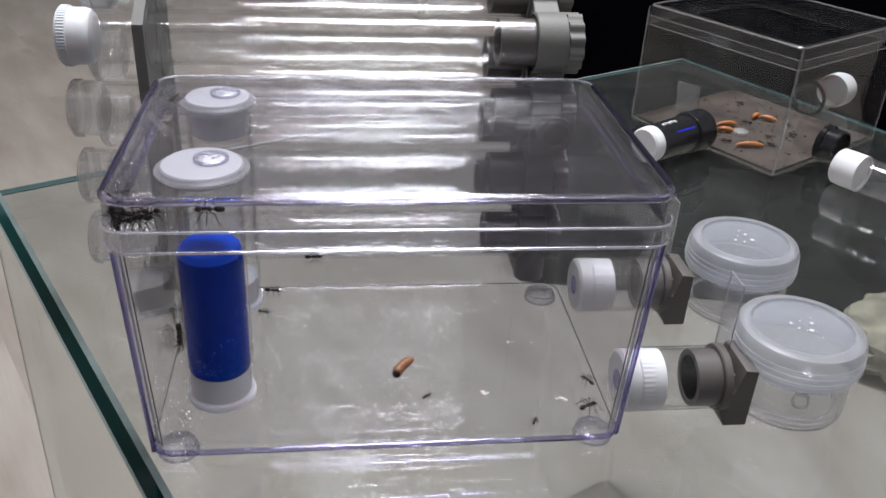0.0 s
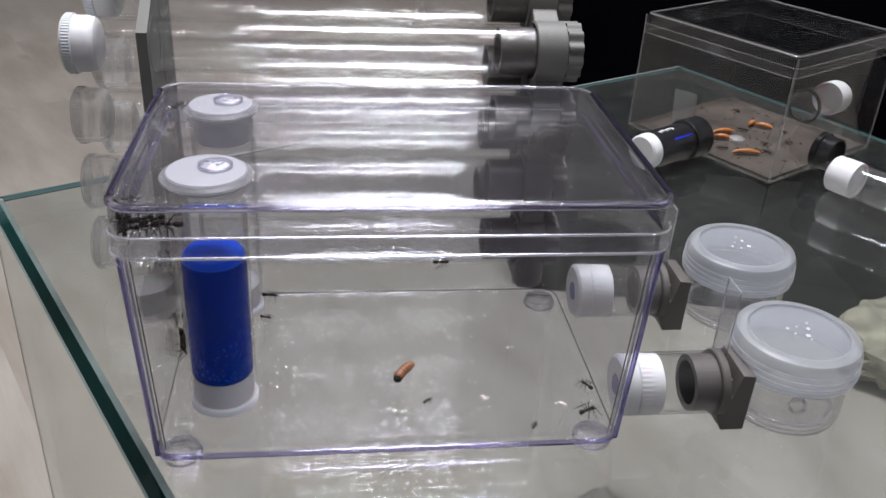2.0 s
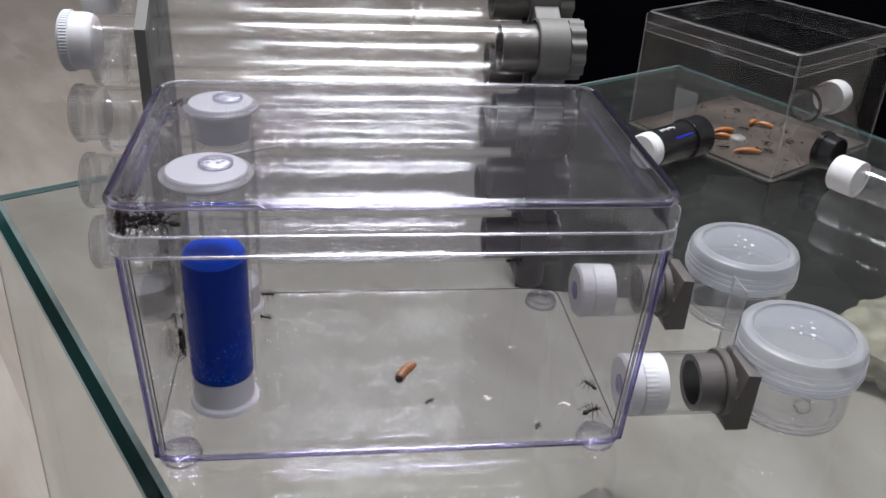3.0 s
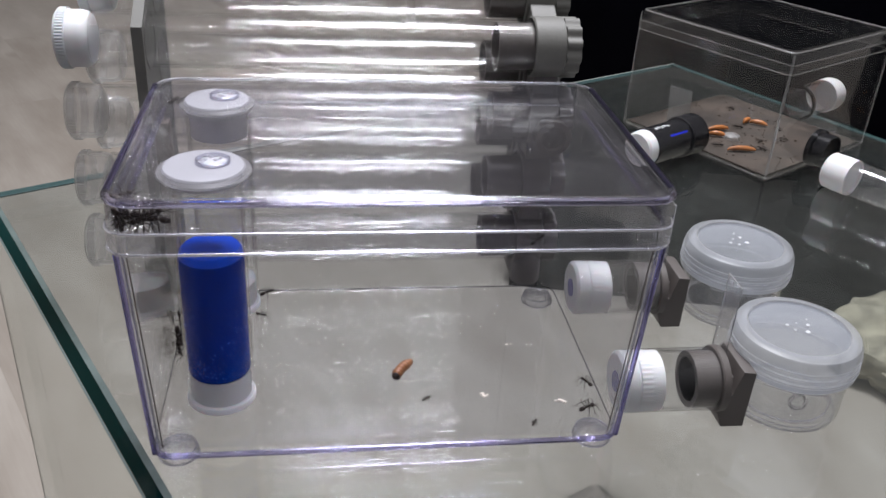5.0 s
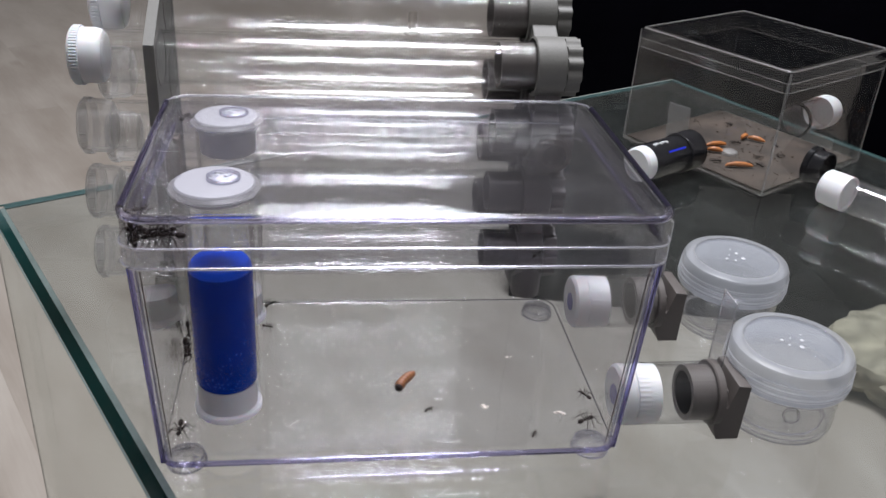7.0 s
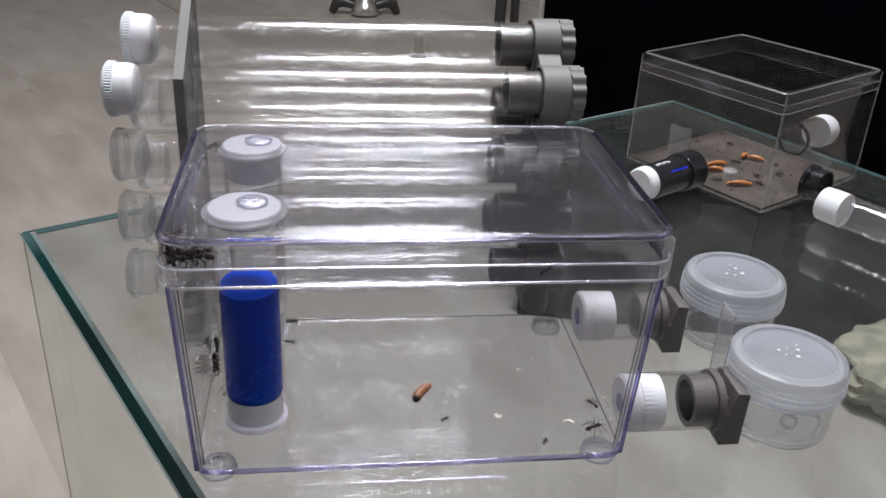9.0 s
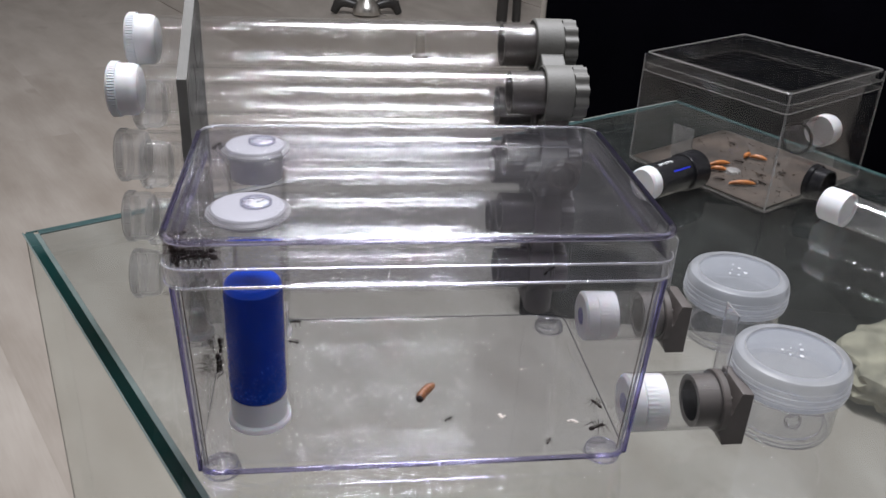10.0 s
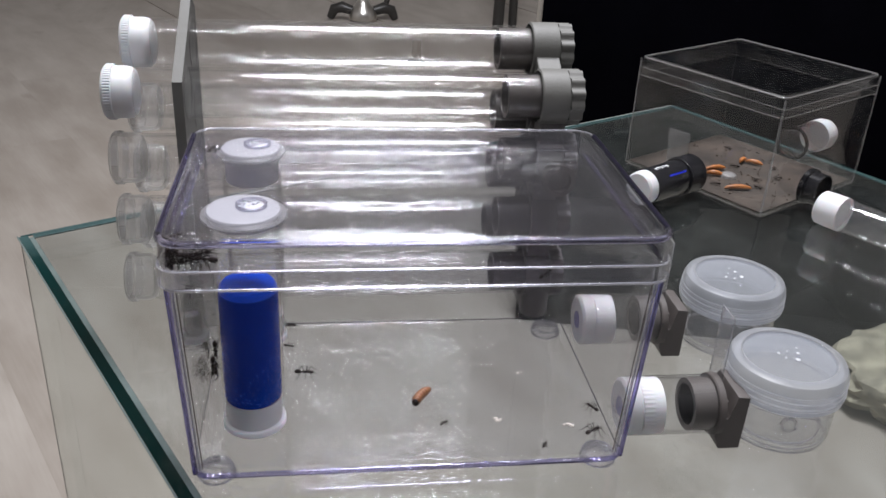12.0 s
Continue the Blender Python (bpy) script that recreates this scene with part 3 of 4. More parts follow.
M_HUB = clear("glue_ring", (0.85, 0.85, 0.9), 0.2, 0.06, 4.0, 0.2, (0.55, 0.55, 0.62))
M_FROSTW = solid("greyish_white_plug", (0.72, 0.715, 0.74), 0.5, vary=0.05, sss=0.2)
M_GREYFILL = solid("grey_wad", (0.66, 0.65, 0.67), 0.7, vary=0.15, scale=200)
build_tower(2.36, 3.0, True)
build_tower(2.2, 8.9, False)


# ---------------------------------------------------------------- side ports and feeding jars
def cap_profile(r, length):
    return [(0, 0), (r * 0.9, 0), (r, 0.12), (r, length * 0.3), (r * 1.02, length * 0.34), (r * 1.02, length), (r * 0.9, length), (r * 0.88, length * 0.9), (0, length * 0.9)]


def build_port(y):
    p = thing("port_tube", at(16.05, y, 1.5), "clear connecting tube with a white cap and a brown-grey adapter block", "connecting tube", "ports on the box side")
    cap = part("cap", lathe(B(), [(0.4, 0.0), (0.98, 0.0), (1.1, 0.1), (1.1, 0.55), (1.06, 0.6), (1.08, 1.45), (0.98, 1.48), (0.96, 0.2), (0.4, 0.2)], 40, ALONG_X, True), M_WHITE, p, "white screw cap")
    part("plug", lathe(B(), [(0, -0.02), (0.36, -0.02), (0.4, 0.03), (0.4, 0.15), (0, 0.15)], 20, ALONG_X), M_VIOLET, cap, "violet-blue plug in the hole")
    part("tube", lathe(B(), [(1.12, 0.15), (1.12, 3.6), (1.03, 3.6), (1.03, 0.15)], 40, ALONG_X, True), M_TUBE, p)
    part("sleeve", lathe(B(), [(1.01, 2.62), (1.01, 3.55), (0.8, 3.55), (0.8, 2.62)], 36, ALONG_X, True), M_BROWN, p, "brown-grey inner sleeve")
    # Black liner stands in for the shade inside the hollow sleeve.
    part("bore_shade", lathe(B(), [(0.795, 2.66), (0.795, 3.5), (0, 3.52), (0, 3.48), (0.76, 3.46), (0.76, 2.66)], 36, ALONG_X), M_BLACK, p, "black liner painting shade inside the sleeve")
    bm = lathe(B(), [(1.16, 3.5), (1.2, 3.55), (1.2, 3.78), (0.8, 3.78), (0.8, 3.5)], 36, ALONG_X, True)
    part("collar", bm, M_BROWN, p, "ribbed collar")
    side = [(3.62, -0.95), (3.82, -1.46), (4.66, -1.46), (4.68, 0.86), (4.2, 0.92), (4.02, 0.1), (3.98, -0.1), (3.86, -0.1), (3.85, 0.75), (3.66, 0.75)]
    bm = B()
    lo, hi = ([bm.verts.new((x, y2, z)) for x, z in side] for y2 in (-0.95, 0.95))
    bm.faces.new(lo), bm.faces.new(hi[::-1])
    for k in range(len(side)):
        bm.faces.new((lo[k], hi[k], hi[(k + 1) % len(side)], lo[(k + 1) % len(side)]))
    bmesh.ops.bevel(bm, geom=bm.edges[:], offset=0.03, segments=2, affect="EDGES", profile=0.5)
    part("block", bm, M_BROWN, p, "brown-grey printed block with a slot")
    ribbed = ribs(B(), 1.082, 0.62, 1.02, 40, 0.012, ALONG_X)
    part("grip", ribbed, M_WHITE, cap, "fine grip ribs")
    gate = part("gate", block(B(), (3.89, 0.05, -0.05), (3.94, 1.1, 3.7)), M_SLIP, p, "thin clear slide gate", smooth=False)
    part("edge", pipe(B(), [(3.915, 0.05, -0.03), (3.915, 0.05, 3.7), (3.915, 1.1, 3.7), (3.915, 1.1, -0.03)], 0.028, 6), M_RIM_J, gate, "cut edge painted bright as a highlight")
    return p


M_SLIP = clear("thin_clear_slip", (0.94, 0.94, 0.95), 0.08, 0.05, 4.0, 0.11, (0.75, 0.75, 0.77))


def build_jar(x, y, turn):
    j = thing("feeding_jar", at(x, y, 0, turn), "round clear plastic jar with a milky screw lid", "jar", "feeding jars")
    part("bowl", lathe(B(), [(0, 0.0), (1.8, 0.0), (2.1, 0.12), (2.16, 0.3), (2.16, 2.3), (2.06, 2.3), (2.06, 0.4), (1.75, 0.3), (0, 0.3)], 56), M_JAR, j)
    for r, z, w in ((2.03, 0.06, 0.04), (1.75, 0.32, 0.025), (2.12, 1.86, 0.045), (1.98, 0.2, 0.03)):
        part("rim", pipe(B(), [(r * math.cos(radians(a)), r * math.sin(radians(a)), z) for a in range(0, 360, 8)], w, 6, True), M_RIM_J, j, "moulded rim painted bright as a highlight")
    # Bright pipe paints in the inner wall's reflection, turned to face the camera.
    curve = [(-142, 1.62), (-110, 1.66), (-84, 1.62), (-68, 1.42), (-63, 1.05), (-68, 0.68), (-84, 0.48), (-110, 0.42), (-142, 0.42)]
    part("inner_reflection", pipe(B(), [(2.0 * math.cos(radians(a - turn)), 2.0 * math.sin(radians(a - turn)), z) for a, z in curve], 0.022, 6), M_RIM_J, j, "bright pipe added for the reflection on the inner wall")
    part("port_ring", lathe(B(), [(0.27, 0), (0.33, 0.03), (0.33, 0.08), (0.27, 0.1), (0.22, 0.08), (0.22, 0.03)], 24, at(-0.62, -2.03, 1.45, -18, 90), True), M_BEAD_B, j, "moulded ring on the side")
    lid = part("lid", lathe(B(), [(0, 3.10), (1.80, 3.10), (1.86, 3.16), (1.84, 3.04), (0, 3.0)], 64), M_MILK, j, "milky translucent screw lid")
    prof = [(1.84, 3.12), (1.88, 3.2), (2.06, 3.21), (2.24, 3.12), (2.33, 2.92), (2.34, 2.72), (2.38, 2.69), (2.38, 2.64), (2.34, 2.61), (2.34, 2.5), (2.39, 2.47), (2.39, 2.42), (2.35, 2.39),
            (2.35, 2.28), (2.41, 2.24), (2.41, 2.18), (2.36, 2.12), (2.36, 1.95), (2.27, 1.93), (2.22, 2.6), (2.1, 2.98), (1.84, 3.04)]
    part("skirt", lathe(B(), prof, 64, closed=True), M_SKIRT, lid, "ridged translucent skirt")
    part("lip", pipe(B(), [(1.87 * math.cos(radians(a)), 1.87 * math.sin(radians(a)), 3.17) for a in range(0, 360, 6)], 0.03, 6, True), M_RIM_J, lid, "inner lip painted bright as a highlight")
    for dx, dy, w in ((-0.3, 0.3, 1.0), (0.1, 0.4, 0.6), (0.5, 0.25, 1.2), (0.28, -0.2, 1.4), (-0.15, -0.05, 0.8), (0.62, 0.62, 0.7)):
        part("air_hole", lathe(B(), [(0, 3.11), (0.035 * w, 3.14), (0.07 * w, 3.11)], 10, at(dx, dy, 0)), M_BURR, lid, "small pierced air hole")
    for ob in j.children_recursive:
        ob.data.transform(Matrix.Diagonal((0.965, 0.965, 1.01, 1)))
    return j


# Whitish haze paints highlights onto the jar rims and gate edges.
M_RIM_J = clear("jar_rim_highlight", (0.92, 0.92, 0.93), 0.15, 0.35, 2.0, 0.3, (0.88, 0.88, 0.88))
M_BURR = solid("grey_burr", (0.5, 0.5, 0.52), 0.5, vary=0.1)
M_CRUMBW = solid("white_burr", (0.8, 0.8, 0.82), 0.5, vary=0.05)
build_port(1.85)
build_port(8.2)
build_jar(22.8, 2.4, 0)
build_jar(23.4, 8.85, 40)


# ---------------------------------------------------------------- rack of test tubes
def build_rack():
    rack = thing("tube_rack", at(0, 0, 0), "grey printed rack holding rows of clear test tubes on glass", "tube rack")
    front = [(12.0, 1.95 + 2.85 * k) for k in range(4)]
    back = [(14.5, 3.375 + 2.85 * k) for k in range(4)]
    # left plate: a flat plate with round holes, made from a grid of angular sectors about each hole
    bm = B()
    poly = [(10.7, 0.02), (15.9, 0.02), (15.9, 13.2), (14.95, 13.85), (10.65, 11.32)]
    lo = [bm.verts.new((-0.88, y, z)) for y, z in poly]
    hi = [bm.verts.new((-0.48, y, z)) for y, z in poly]
    n = len(poly)
    bm.faces.new(lo), bm.faces.new(hi[::-1])
    for k in range(n):
        bm.faces.new((lo[k], hi[k], hi[(k + 1) % n], lo[(k + 1) % n]))
    plate = part("end_plate", bm, M_PLATE, rack, "grey printed end plate", smooth=False)
    for y, z in front + back:
        part("hole_rim", lathe(B(), [(1.05, -0.895), (1.13, -0.895), (1.13, -0.465), (1.05, -0.465)], 32, at(0, y, z) @ ALONG_X, True), M_BROWN, plate, "dark hole rim")
    for i, (y, z) in enumerate(front + back):
        white = i in (3, 7)
        o = 0.4 if i > 3 else 0.0
        # Lower rows get a darker copy of the grey print to paint in shade.
        grey, brown = (M_SHADED_PRINT, M_SHADED_PRINT) if i in (0, 1, 2, 4, 5, 6) else (M_GREY, M_BROWN)
        tube = part("test_tube", lathe(B(), [(1.03, -2.5 + o), (1.03, 14.4), (0.94, 14.4), (0.94, -2.5 + o)], 40, at(0, y, z) @ ALONG_X, True), M_TUBE, rack, "clear plastic test tube")
        cap = B()
        lathe(cap, [(0, -3.75), (0.98, -3.75), (1.08, -3.68), (1.11, -3.6), (1.11, -3.36), (1.06, -3.3), (1.06, -2.85), (1.01, -2.65), (0.9, -2.52), (0.7, -2.46), (0, -2.46)], 40, at(o, y, z) @ ALONG_X)
        ribs(cap, 1.105, -3.62, -3.34, 60, 0.025, at(o, y, z) @ ALONG_X)
        part("cap", cap, M_WHITE if white else M_FROST, tube, "white ribbed cap" if white else "frosted translucent cap")
        part("end_plug", lathe(B(), [(0.92, 12.8), (0.92, 14.3), (0.76, 14.3), (0.76, 12.8)], 32, at(0, y, z) @ ALONG_X, True), brown, tube, "brown-grey hollow plug")
        part("collar", lathe(B(), [(1.12, 14.2), (1.2, 14.25), (1.2, 15.4), (1.12, 15.45), (0.0, 15.45), (0, 14.5), (1.05, 14.5)], 36, at(0, y, z) @ ALONG_X), grey, rack, "printed collar")
        gear = B()
        pts = []
        for k in range(72):
            a = 2 * math.pi * k / 72
            r = 1.14 + 0.07 * math.sin(k * 2 * math.pi / 6)
            pts.append((r * math.cos(a), r * math.sin(a)))
        a, b = ([gear.verts.new((x, y + u, z + v)) for u, v in pts] for x in (15.46, 16.05))
        for k in range(72):
            gear.faces.new((a[k], a[(k + 1) % 72], b[(k + 1) % 72], b[k]))
        gear.faces.new(a), gear.faces.new(b)
        part("knurled_knob", gear, grey, rack, "knurled knob", sharp=60)
    pts = front + back
    for i, (y, z) in enumerate(pts):
        for y2, z2 in pts[i + 1:]:
            d = math.hypot(y2 - y, z2 - z)
            if d < 3.0:
                ang = math.degrees(math.atan2(z2 - z, y2 - y))
                part("link_bar", block(B(), (14.35, 1.0, -0.55), (15.38, d - 1.0, 0.55), 0.05, at(0, y, z, 0, ang)), M_GREY if min(z, z2) > 10 else M_SHADED_PRINT, rack, "printed link bar", smooth=False)
    part("foot", block(B(), (14.25, 11.6, 0.0), (15.4, 15.6, 0.95), 0.2), M_SHADED_PRINT, rack, "foot of the rack painted dark for shade")
    part("foot", lathe(B(), [(0, 0), (0.62, 0), (0.66, 0.1), (0.66, 1.5), (0.6, 1.6), (0, 1.6)], 28, at(14.9, 11.5, 0.02)), M_SHADED_PRINT, rack, "round foot painted dark for shade")
    # Added block; its brown-beige colour imitates a reflection beside the plate.
    part("reflection_block", block(B(), (-0.46, 10.8, 1.35), (0.1, 11.5, 7.6), 0.05), M_TAN, rack, "brown-beige block added to stand in for a reflection")
    # Black blocks put the shade low on the end plate into colour.
    part("foot", block(block(B(), (-1.35, 10.69, 0.8), (0.1, 12.4, 1.3), 0.06), (-0.8, 10.69, 0.02), (0.1, 12.4, 0.84), 0.06), M_BLACK, rack, "foot of the rack painted dark for shade")
    return rack


build_rack()


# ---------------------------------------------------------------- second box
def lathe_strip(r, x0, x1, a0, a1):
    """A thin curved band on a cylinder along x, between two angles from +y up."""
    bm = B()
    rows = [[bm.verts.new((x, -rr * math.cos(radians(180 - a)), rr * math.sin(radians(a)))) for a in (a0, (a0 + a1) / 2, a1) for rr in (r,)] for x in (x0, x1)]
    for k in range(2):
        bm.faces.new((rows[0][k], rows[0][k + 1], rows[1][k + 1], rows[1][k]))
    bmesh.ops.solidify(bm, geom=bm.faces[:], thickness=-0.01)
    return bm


M_BLUE_GLINT = solid("painted_blue_glint", (0.03, 0.05, 0.7), 0.2, vary=0.1)


M_RIM_B = clear("grey_rim_highlight", (0.85, 0.85, 0.85), 0.2, 0.2, 2.0, 0.11, (0.8, 0.8, 0.8))


def build_back_box():
    m = at(31.25, 21.65, 0, 31)
    box = thing("second_box", m, "dusty clear plastic ant box with debris on its floor", "plastic box")
    W, D = 11.2, 11.2
    part("body", tray(B(), W / 2, D / 2, W / 2 - 0.14, D / 2 - 0.14, 0.02, 6.8, -0.05, 0.22, 0.1), M_ACRYL_B, box)
    lid = part("lid", lid_mesh(B(), W / 2, D / 2, W / 2 - 0.14, D / 2 - 0.14, 6.3, 7.55, 6.85, 0.3, 0.15), M_ACRYL_B, box, "clear lid")
    part("rim", pipe(B(), outline(W / 2, D / 2, W / 2 - 0.3, D / 2 - 0.3, 0.28, 7.47), 0.055, 10, True), M_RIM_B, lid, "clear rounded lid edge")
    part("rim", pipe(B(), outline(W / 2, D / 2, W / 2 - 0.13, D / 2 - 0.13, 0.3, 6.3), 0.03, 6, True), M_BEAD_B, lid)
    # Lines on the near faces alone, paled to paint in their highlights.
    for z in (6.85, 6.32):
        ring = outline(W / 2, D / 2, W / 2 - 0.13, D / 2 - 0.13, 0.3, z)
        part("rim", pipe(B(), [p for p in ring if p.x < 0.5][:7] + [p for p in ring if p.y < 0.5], 0.022, 6), M_RIM_B, lid, "thin moulded line brightened to paint a highlight")
    part("bottom_edge", pipe(B(), outline(W / 2, D / 2, W / 2 - 0.2, D / 2 - 0.2, 0.2, 0.09), 0.06, 8, True), M_BEAD_B, box)
    for sx in (-1, 1):
        for sy in (-1, 1):
            x0, y0 = W / 2 + sx * (W / 2 - 0.21), D / 2 + sy * (D / 2 - 0.21)
            wide = 0.025 if sx + sy == 2 else 0.075 if sx + sy == -2 else 0.05
            part("corner_edge", pipe(B(), [(x0, y0, 0.08), (x0 - sx * 0.02, y0 - sy * 0.02, 6.35), (x0 - sx * 0.02, y0 - sy * 0.02, 7.38)], wide, 10), M_SEAM if sx + sy == 2 else M_RIM_B, box, "clear corner")
    # black connector through the near left face
    nx = Matrix.Rotation(radians(-90), 4, "Y")
    c = thing("black_connector", m @ at(-0.08, 5.4, 1.25), "glossy black connector with a white cap on the second box", "connector")
    part("sleeve", lathe(B(), [(1.02, 0.05), (1.24, 0.05), (1.24, 1.4), (1.2, 1.45), (1.1, 1.47), (1.1, 4.45), (0.93, 4.45), (0.93, 0.05)], 40, nx, True), M_BLACK, c)
    part("cap", lathe(B(), cap_profile(1.02, 1.0), 36, Matrix.Translation((-5.15, 0, 0)) @ ALONG_X), M_WHITE, c, "white cap")
    for k in range(5):
        part("mark", block(B(), (-4.0 + 0.26 * k, -0.45, 1.0), (-3.86 + 0.26 * k, -0.25, 1.075), 0.0, Matrix.Rotation(radians(-10 - 3 * (k % 2)), 4, "X")), M_CRUMBW, c, "small pale printed mark")
    # Blue band paints a coloured light's reflection onto the glossy sleeve.
    part("painted_glint", lathe_strip(1.104, -3.3, -1.75, 134, 140), M_BLUE_GLINT, c, "thin blue glint painted on the sleeve")
    # black connector and long tube on the near right face
    ny = Matrix.Rotation(radians(90), 4, "X")
    c = thing("black_connector", m @ at(4.4, -0.08, 1.35), "black connector ring on the second box holding a long tube", "connector")
    part("sleeve", lathe(B(), [(1.02, 0.0), (1.14, 0.0), (1.14, 0.3), (1.02, 0.35), (1.02, 1.1), (0.92, 1.1), (0.92, 0.0)], 40, ny, True), M_BLACK, c)
    tb = thing("long_tube", m @ at(2.75, -2.1, 1.06), "long clear test tube with white cap lying on the glass", "test tube")
    part("cap", lathe(B(), cap_profile(1.02, 1.5), 40, ny), M_WHITE, tb, "white cap")
    part("tube", lathe(B(), [(0.98, 0.6), (0.98, 16), (0.75, 16.8), (0, 17.0), (0, 16.9), (0.7, 16.7), (0.89, 16), (0.89, 0.6)], 40, ny, True), M_TUBE_L, tb)
    # capped tube through the far face
    c = thing("capped_tube", m @ at(W - 0.2, 5.2, 1.25), "short clear tube with a white cap on the box", "connecting tube")
    part("tube", lathe(B(), [(1.1, 0.05), (1.1, 3.9), (1.0, 3.9), (1.0, 0.05)], 36, ALONG_X, True), M_TUBE, c)
    part("ring", lathe(B(), [(1.05, 0.03), (1.22, 0.03), (1.22, 0.2), (1.05, 0.2)], 36, ALONG_X, True), M_BLACK, c, "dark ring")
    part("cap", lathe(B(), [(0, 4.65), (0.75, 4.6), (1.05, 4.35), (1.15, 4.0), (1.15, 3.0), (1.11, 3.0), (1.11, 4.1), (0, 4.3)], 36, ALONG_X), M_WHITE, c, "white cap")
    return m


MB = build_back_box()


# ---------------------------------------------------------------- contents of the second box
def scatter(bm, n, size, lo, hi, seed, z):
    rnd = random.Random(seed)
    for _ in range(n):
        x, y = rnd.uniform(lo[0], hi[0]), rnd.uniform(lo[1], hi[1])
        s = size * rnd.uniform(0.4, 1.3)
        ball(bm, (0, 0, 0), (s, s * rnd.uniform(0.4, 0.9), s * 0.45), at(x, y, z + s * 0.4, rnd.uniform(0, 360)), 6, 4)
    return bm


def build_contents():
    d = part("debris", scatter(scatter(B(), 130, 0.09, (0.4, 0.4), (10, 10.6), 5, 0.3), 70, 0.07, (1.5, 2.5), (7, 8), 6, 0.3), M_DIRT)
    tagged(d, "scattered dark brown debris on the box floor", "debris", kind="stuff")
    d.matrix_world = thing_matrix(MB)
    bm = B()
    block(bm, (0.35, 0.35, 0.22), (10.6, 10.8, 0.28))
    mat = part("mat", bm, M_MAT, smooth=False)
    tagged(mat, "thin stained brown film lining the second box floor", "floor lining")
    mat.matrix_world = thing_matrix(MB)
    for x, y, a, n in ((3.9, 6.3, -20, 1.0), (3.0, 5.7, -45, 0.7), (2.2, 3.3, -33, 1.15), (7.2, 5.5, -62, 0.75), (6.9, 6.2, 12, 0.6)):
        p = thing("orange_pupa", MB @ at(x, y, 0.3, a), "orange mealworm pupa lying on the box floor", "pupa", "pupae in the second box")
        bm = B()
        pipe(bm, [(-0.75 * n, 0, 0.1), (-0.6 * n, 0.02, 0.18), (-0.2 * n, 0.03, 0.22), (0.3 * n, 0, 0.22), (0.65 * n, -0.03, 0.17), (0.8 * n, -0.04, 0.12)], [0.04, 0.11, 0.16, 0.16, 0.1, 0.03], 10)
        part("shell", bm, M_ORANGE, p)
    j = thing("frosted_cup", MB @ at(3.6, 5.0, 0.3), "small frosted cup upside down among the debris", "cup")
    part("cup", lathe(B(), [(0.55, 0), (0.5, 0.2), (0.38, 0.27), (0, 0.29), (0, 0.23), (0.34, 0.22), (0.44, 0.16), (0.49, 0)], 24), M_FROST, j)
    slip = thing("plastic_slip", MB @ at(0.3, 6.1, 0.75, 8), "clear plastic slip leaning on the inner wall", "plastic slip")
    part("slip", block(B(), (0, 0, 0), (0.06, 1.5, 2.9), 0, Matrix.Rotation(radians(-6), 4, "Y")), M_SLIP2, slip, smooth=False)


def thing_matrix(m):
    return Matrix.Translation(m.translation * CM) @ m.to_3x3().to_4x4()


M_SLIP2 = clear("hazy_slip", (0.85, 0.85, 0.85), 0.1, 0.05, 4.0, 0.22, (0.6, 0.6, 0.6))
M_MAT = solid("stained_lining", (0.046, 0.034, 0.026), 0.75, vary=0.9, scale=45, bump=0.5, bump_scale=200)
build_contents()


# ---------------------------------------------------------------- contents of the foraging box
def build_larva():
    lv = thing("mealworm_piece", at(8.7, 4.02, 0.56, 54), "amber brown mealworm piece with a dark end, on the box floor", "mealworm")
    bm = B()
    xs = [-0.62 + 1.24 * k / 24 for k in range(25)]
    rad = [0.21 * (1 - 0.12 * (k % 4 == 0)) * (min(1, (k + 3) / 6)) * min(1.0, (26 - k) / 9) ** 0.4 for k in range(25)]
    pipe(bm, [(x, 0.18 * (x / 0.62) ** 2 * -1 * 0.5, 0.21) for x in xs], rad, 14)
    bmesh.ops.scale(bm, vec=(0.92, 0.9, 0.9), verts=bm.verts)
    body = part("body", bm, M_PUPA, lv)
    part("dark_end", ball(B(), (-0.53, -0.07, 0.18), (0.13, 0.165, 0.16)), M_ANT, body, "dark cut end")


def build_bits():
    rnd = random.Random(3)
    for x, y, s in ((11.46, 2.5, 0.16), (14.2, 1.95, 0.15), (13.0, 5.6, 0.1), (6.0, 5.2, 0.07), (5.2, 7.6, 0.06), (9.6, 8.6, 0.07), (10.7, 6.4, 0.07)):
        c = thing("food_crumb", at(x, y, 0.56), "small pale food crumb on the box floor", "crumb", "crumbs on the box floor")
        bm = B()
        for _ in range(6 if s > 0.12 else 2):
            r = s * rnd.uniform(0.3, 0.7)
            ball(bm, (rnd.uniform(-s, s) * 1.1, rnd.uniform(-s, s) * 0.7, r * 0.5), (r, r * 0.7, r * 0.5), UP, 6, 4)
        part("crumb", bm, M_CRUMB, c)
    specks = scatter(scatter(B(), 26, 0.045, (4, 1), (15, 9.5), 9, 0.555), 20, 0.03, (2, 1), (15, 9.5), 19, 0.555)
    sp = part("specks", specks, M_DIRT)
    tagged(sp, "tiny dark specks scattered on the box floor", "specks", kind="stuff")


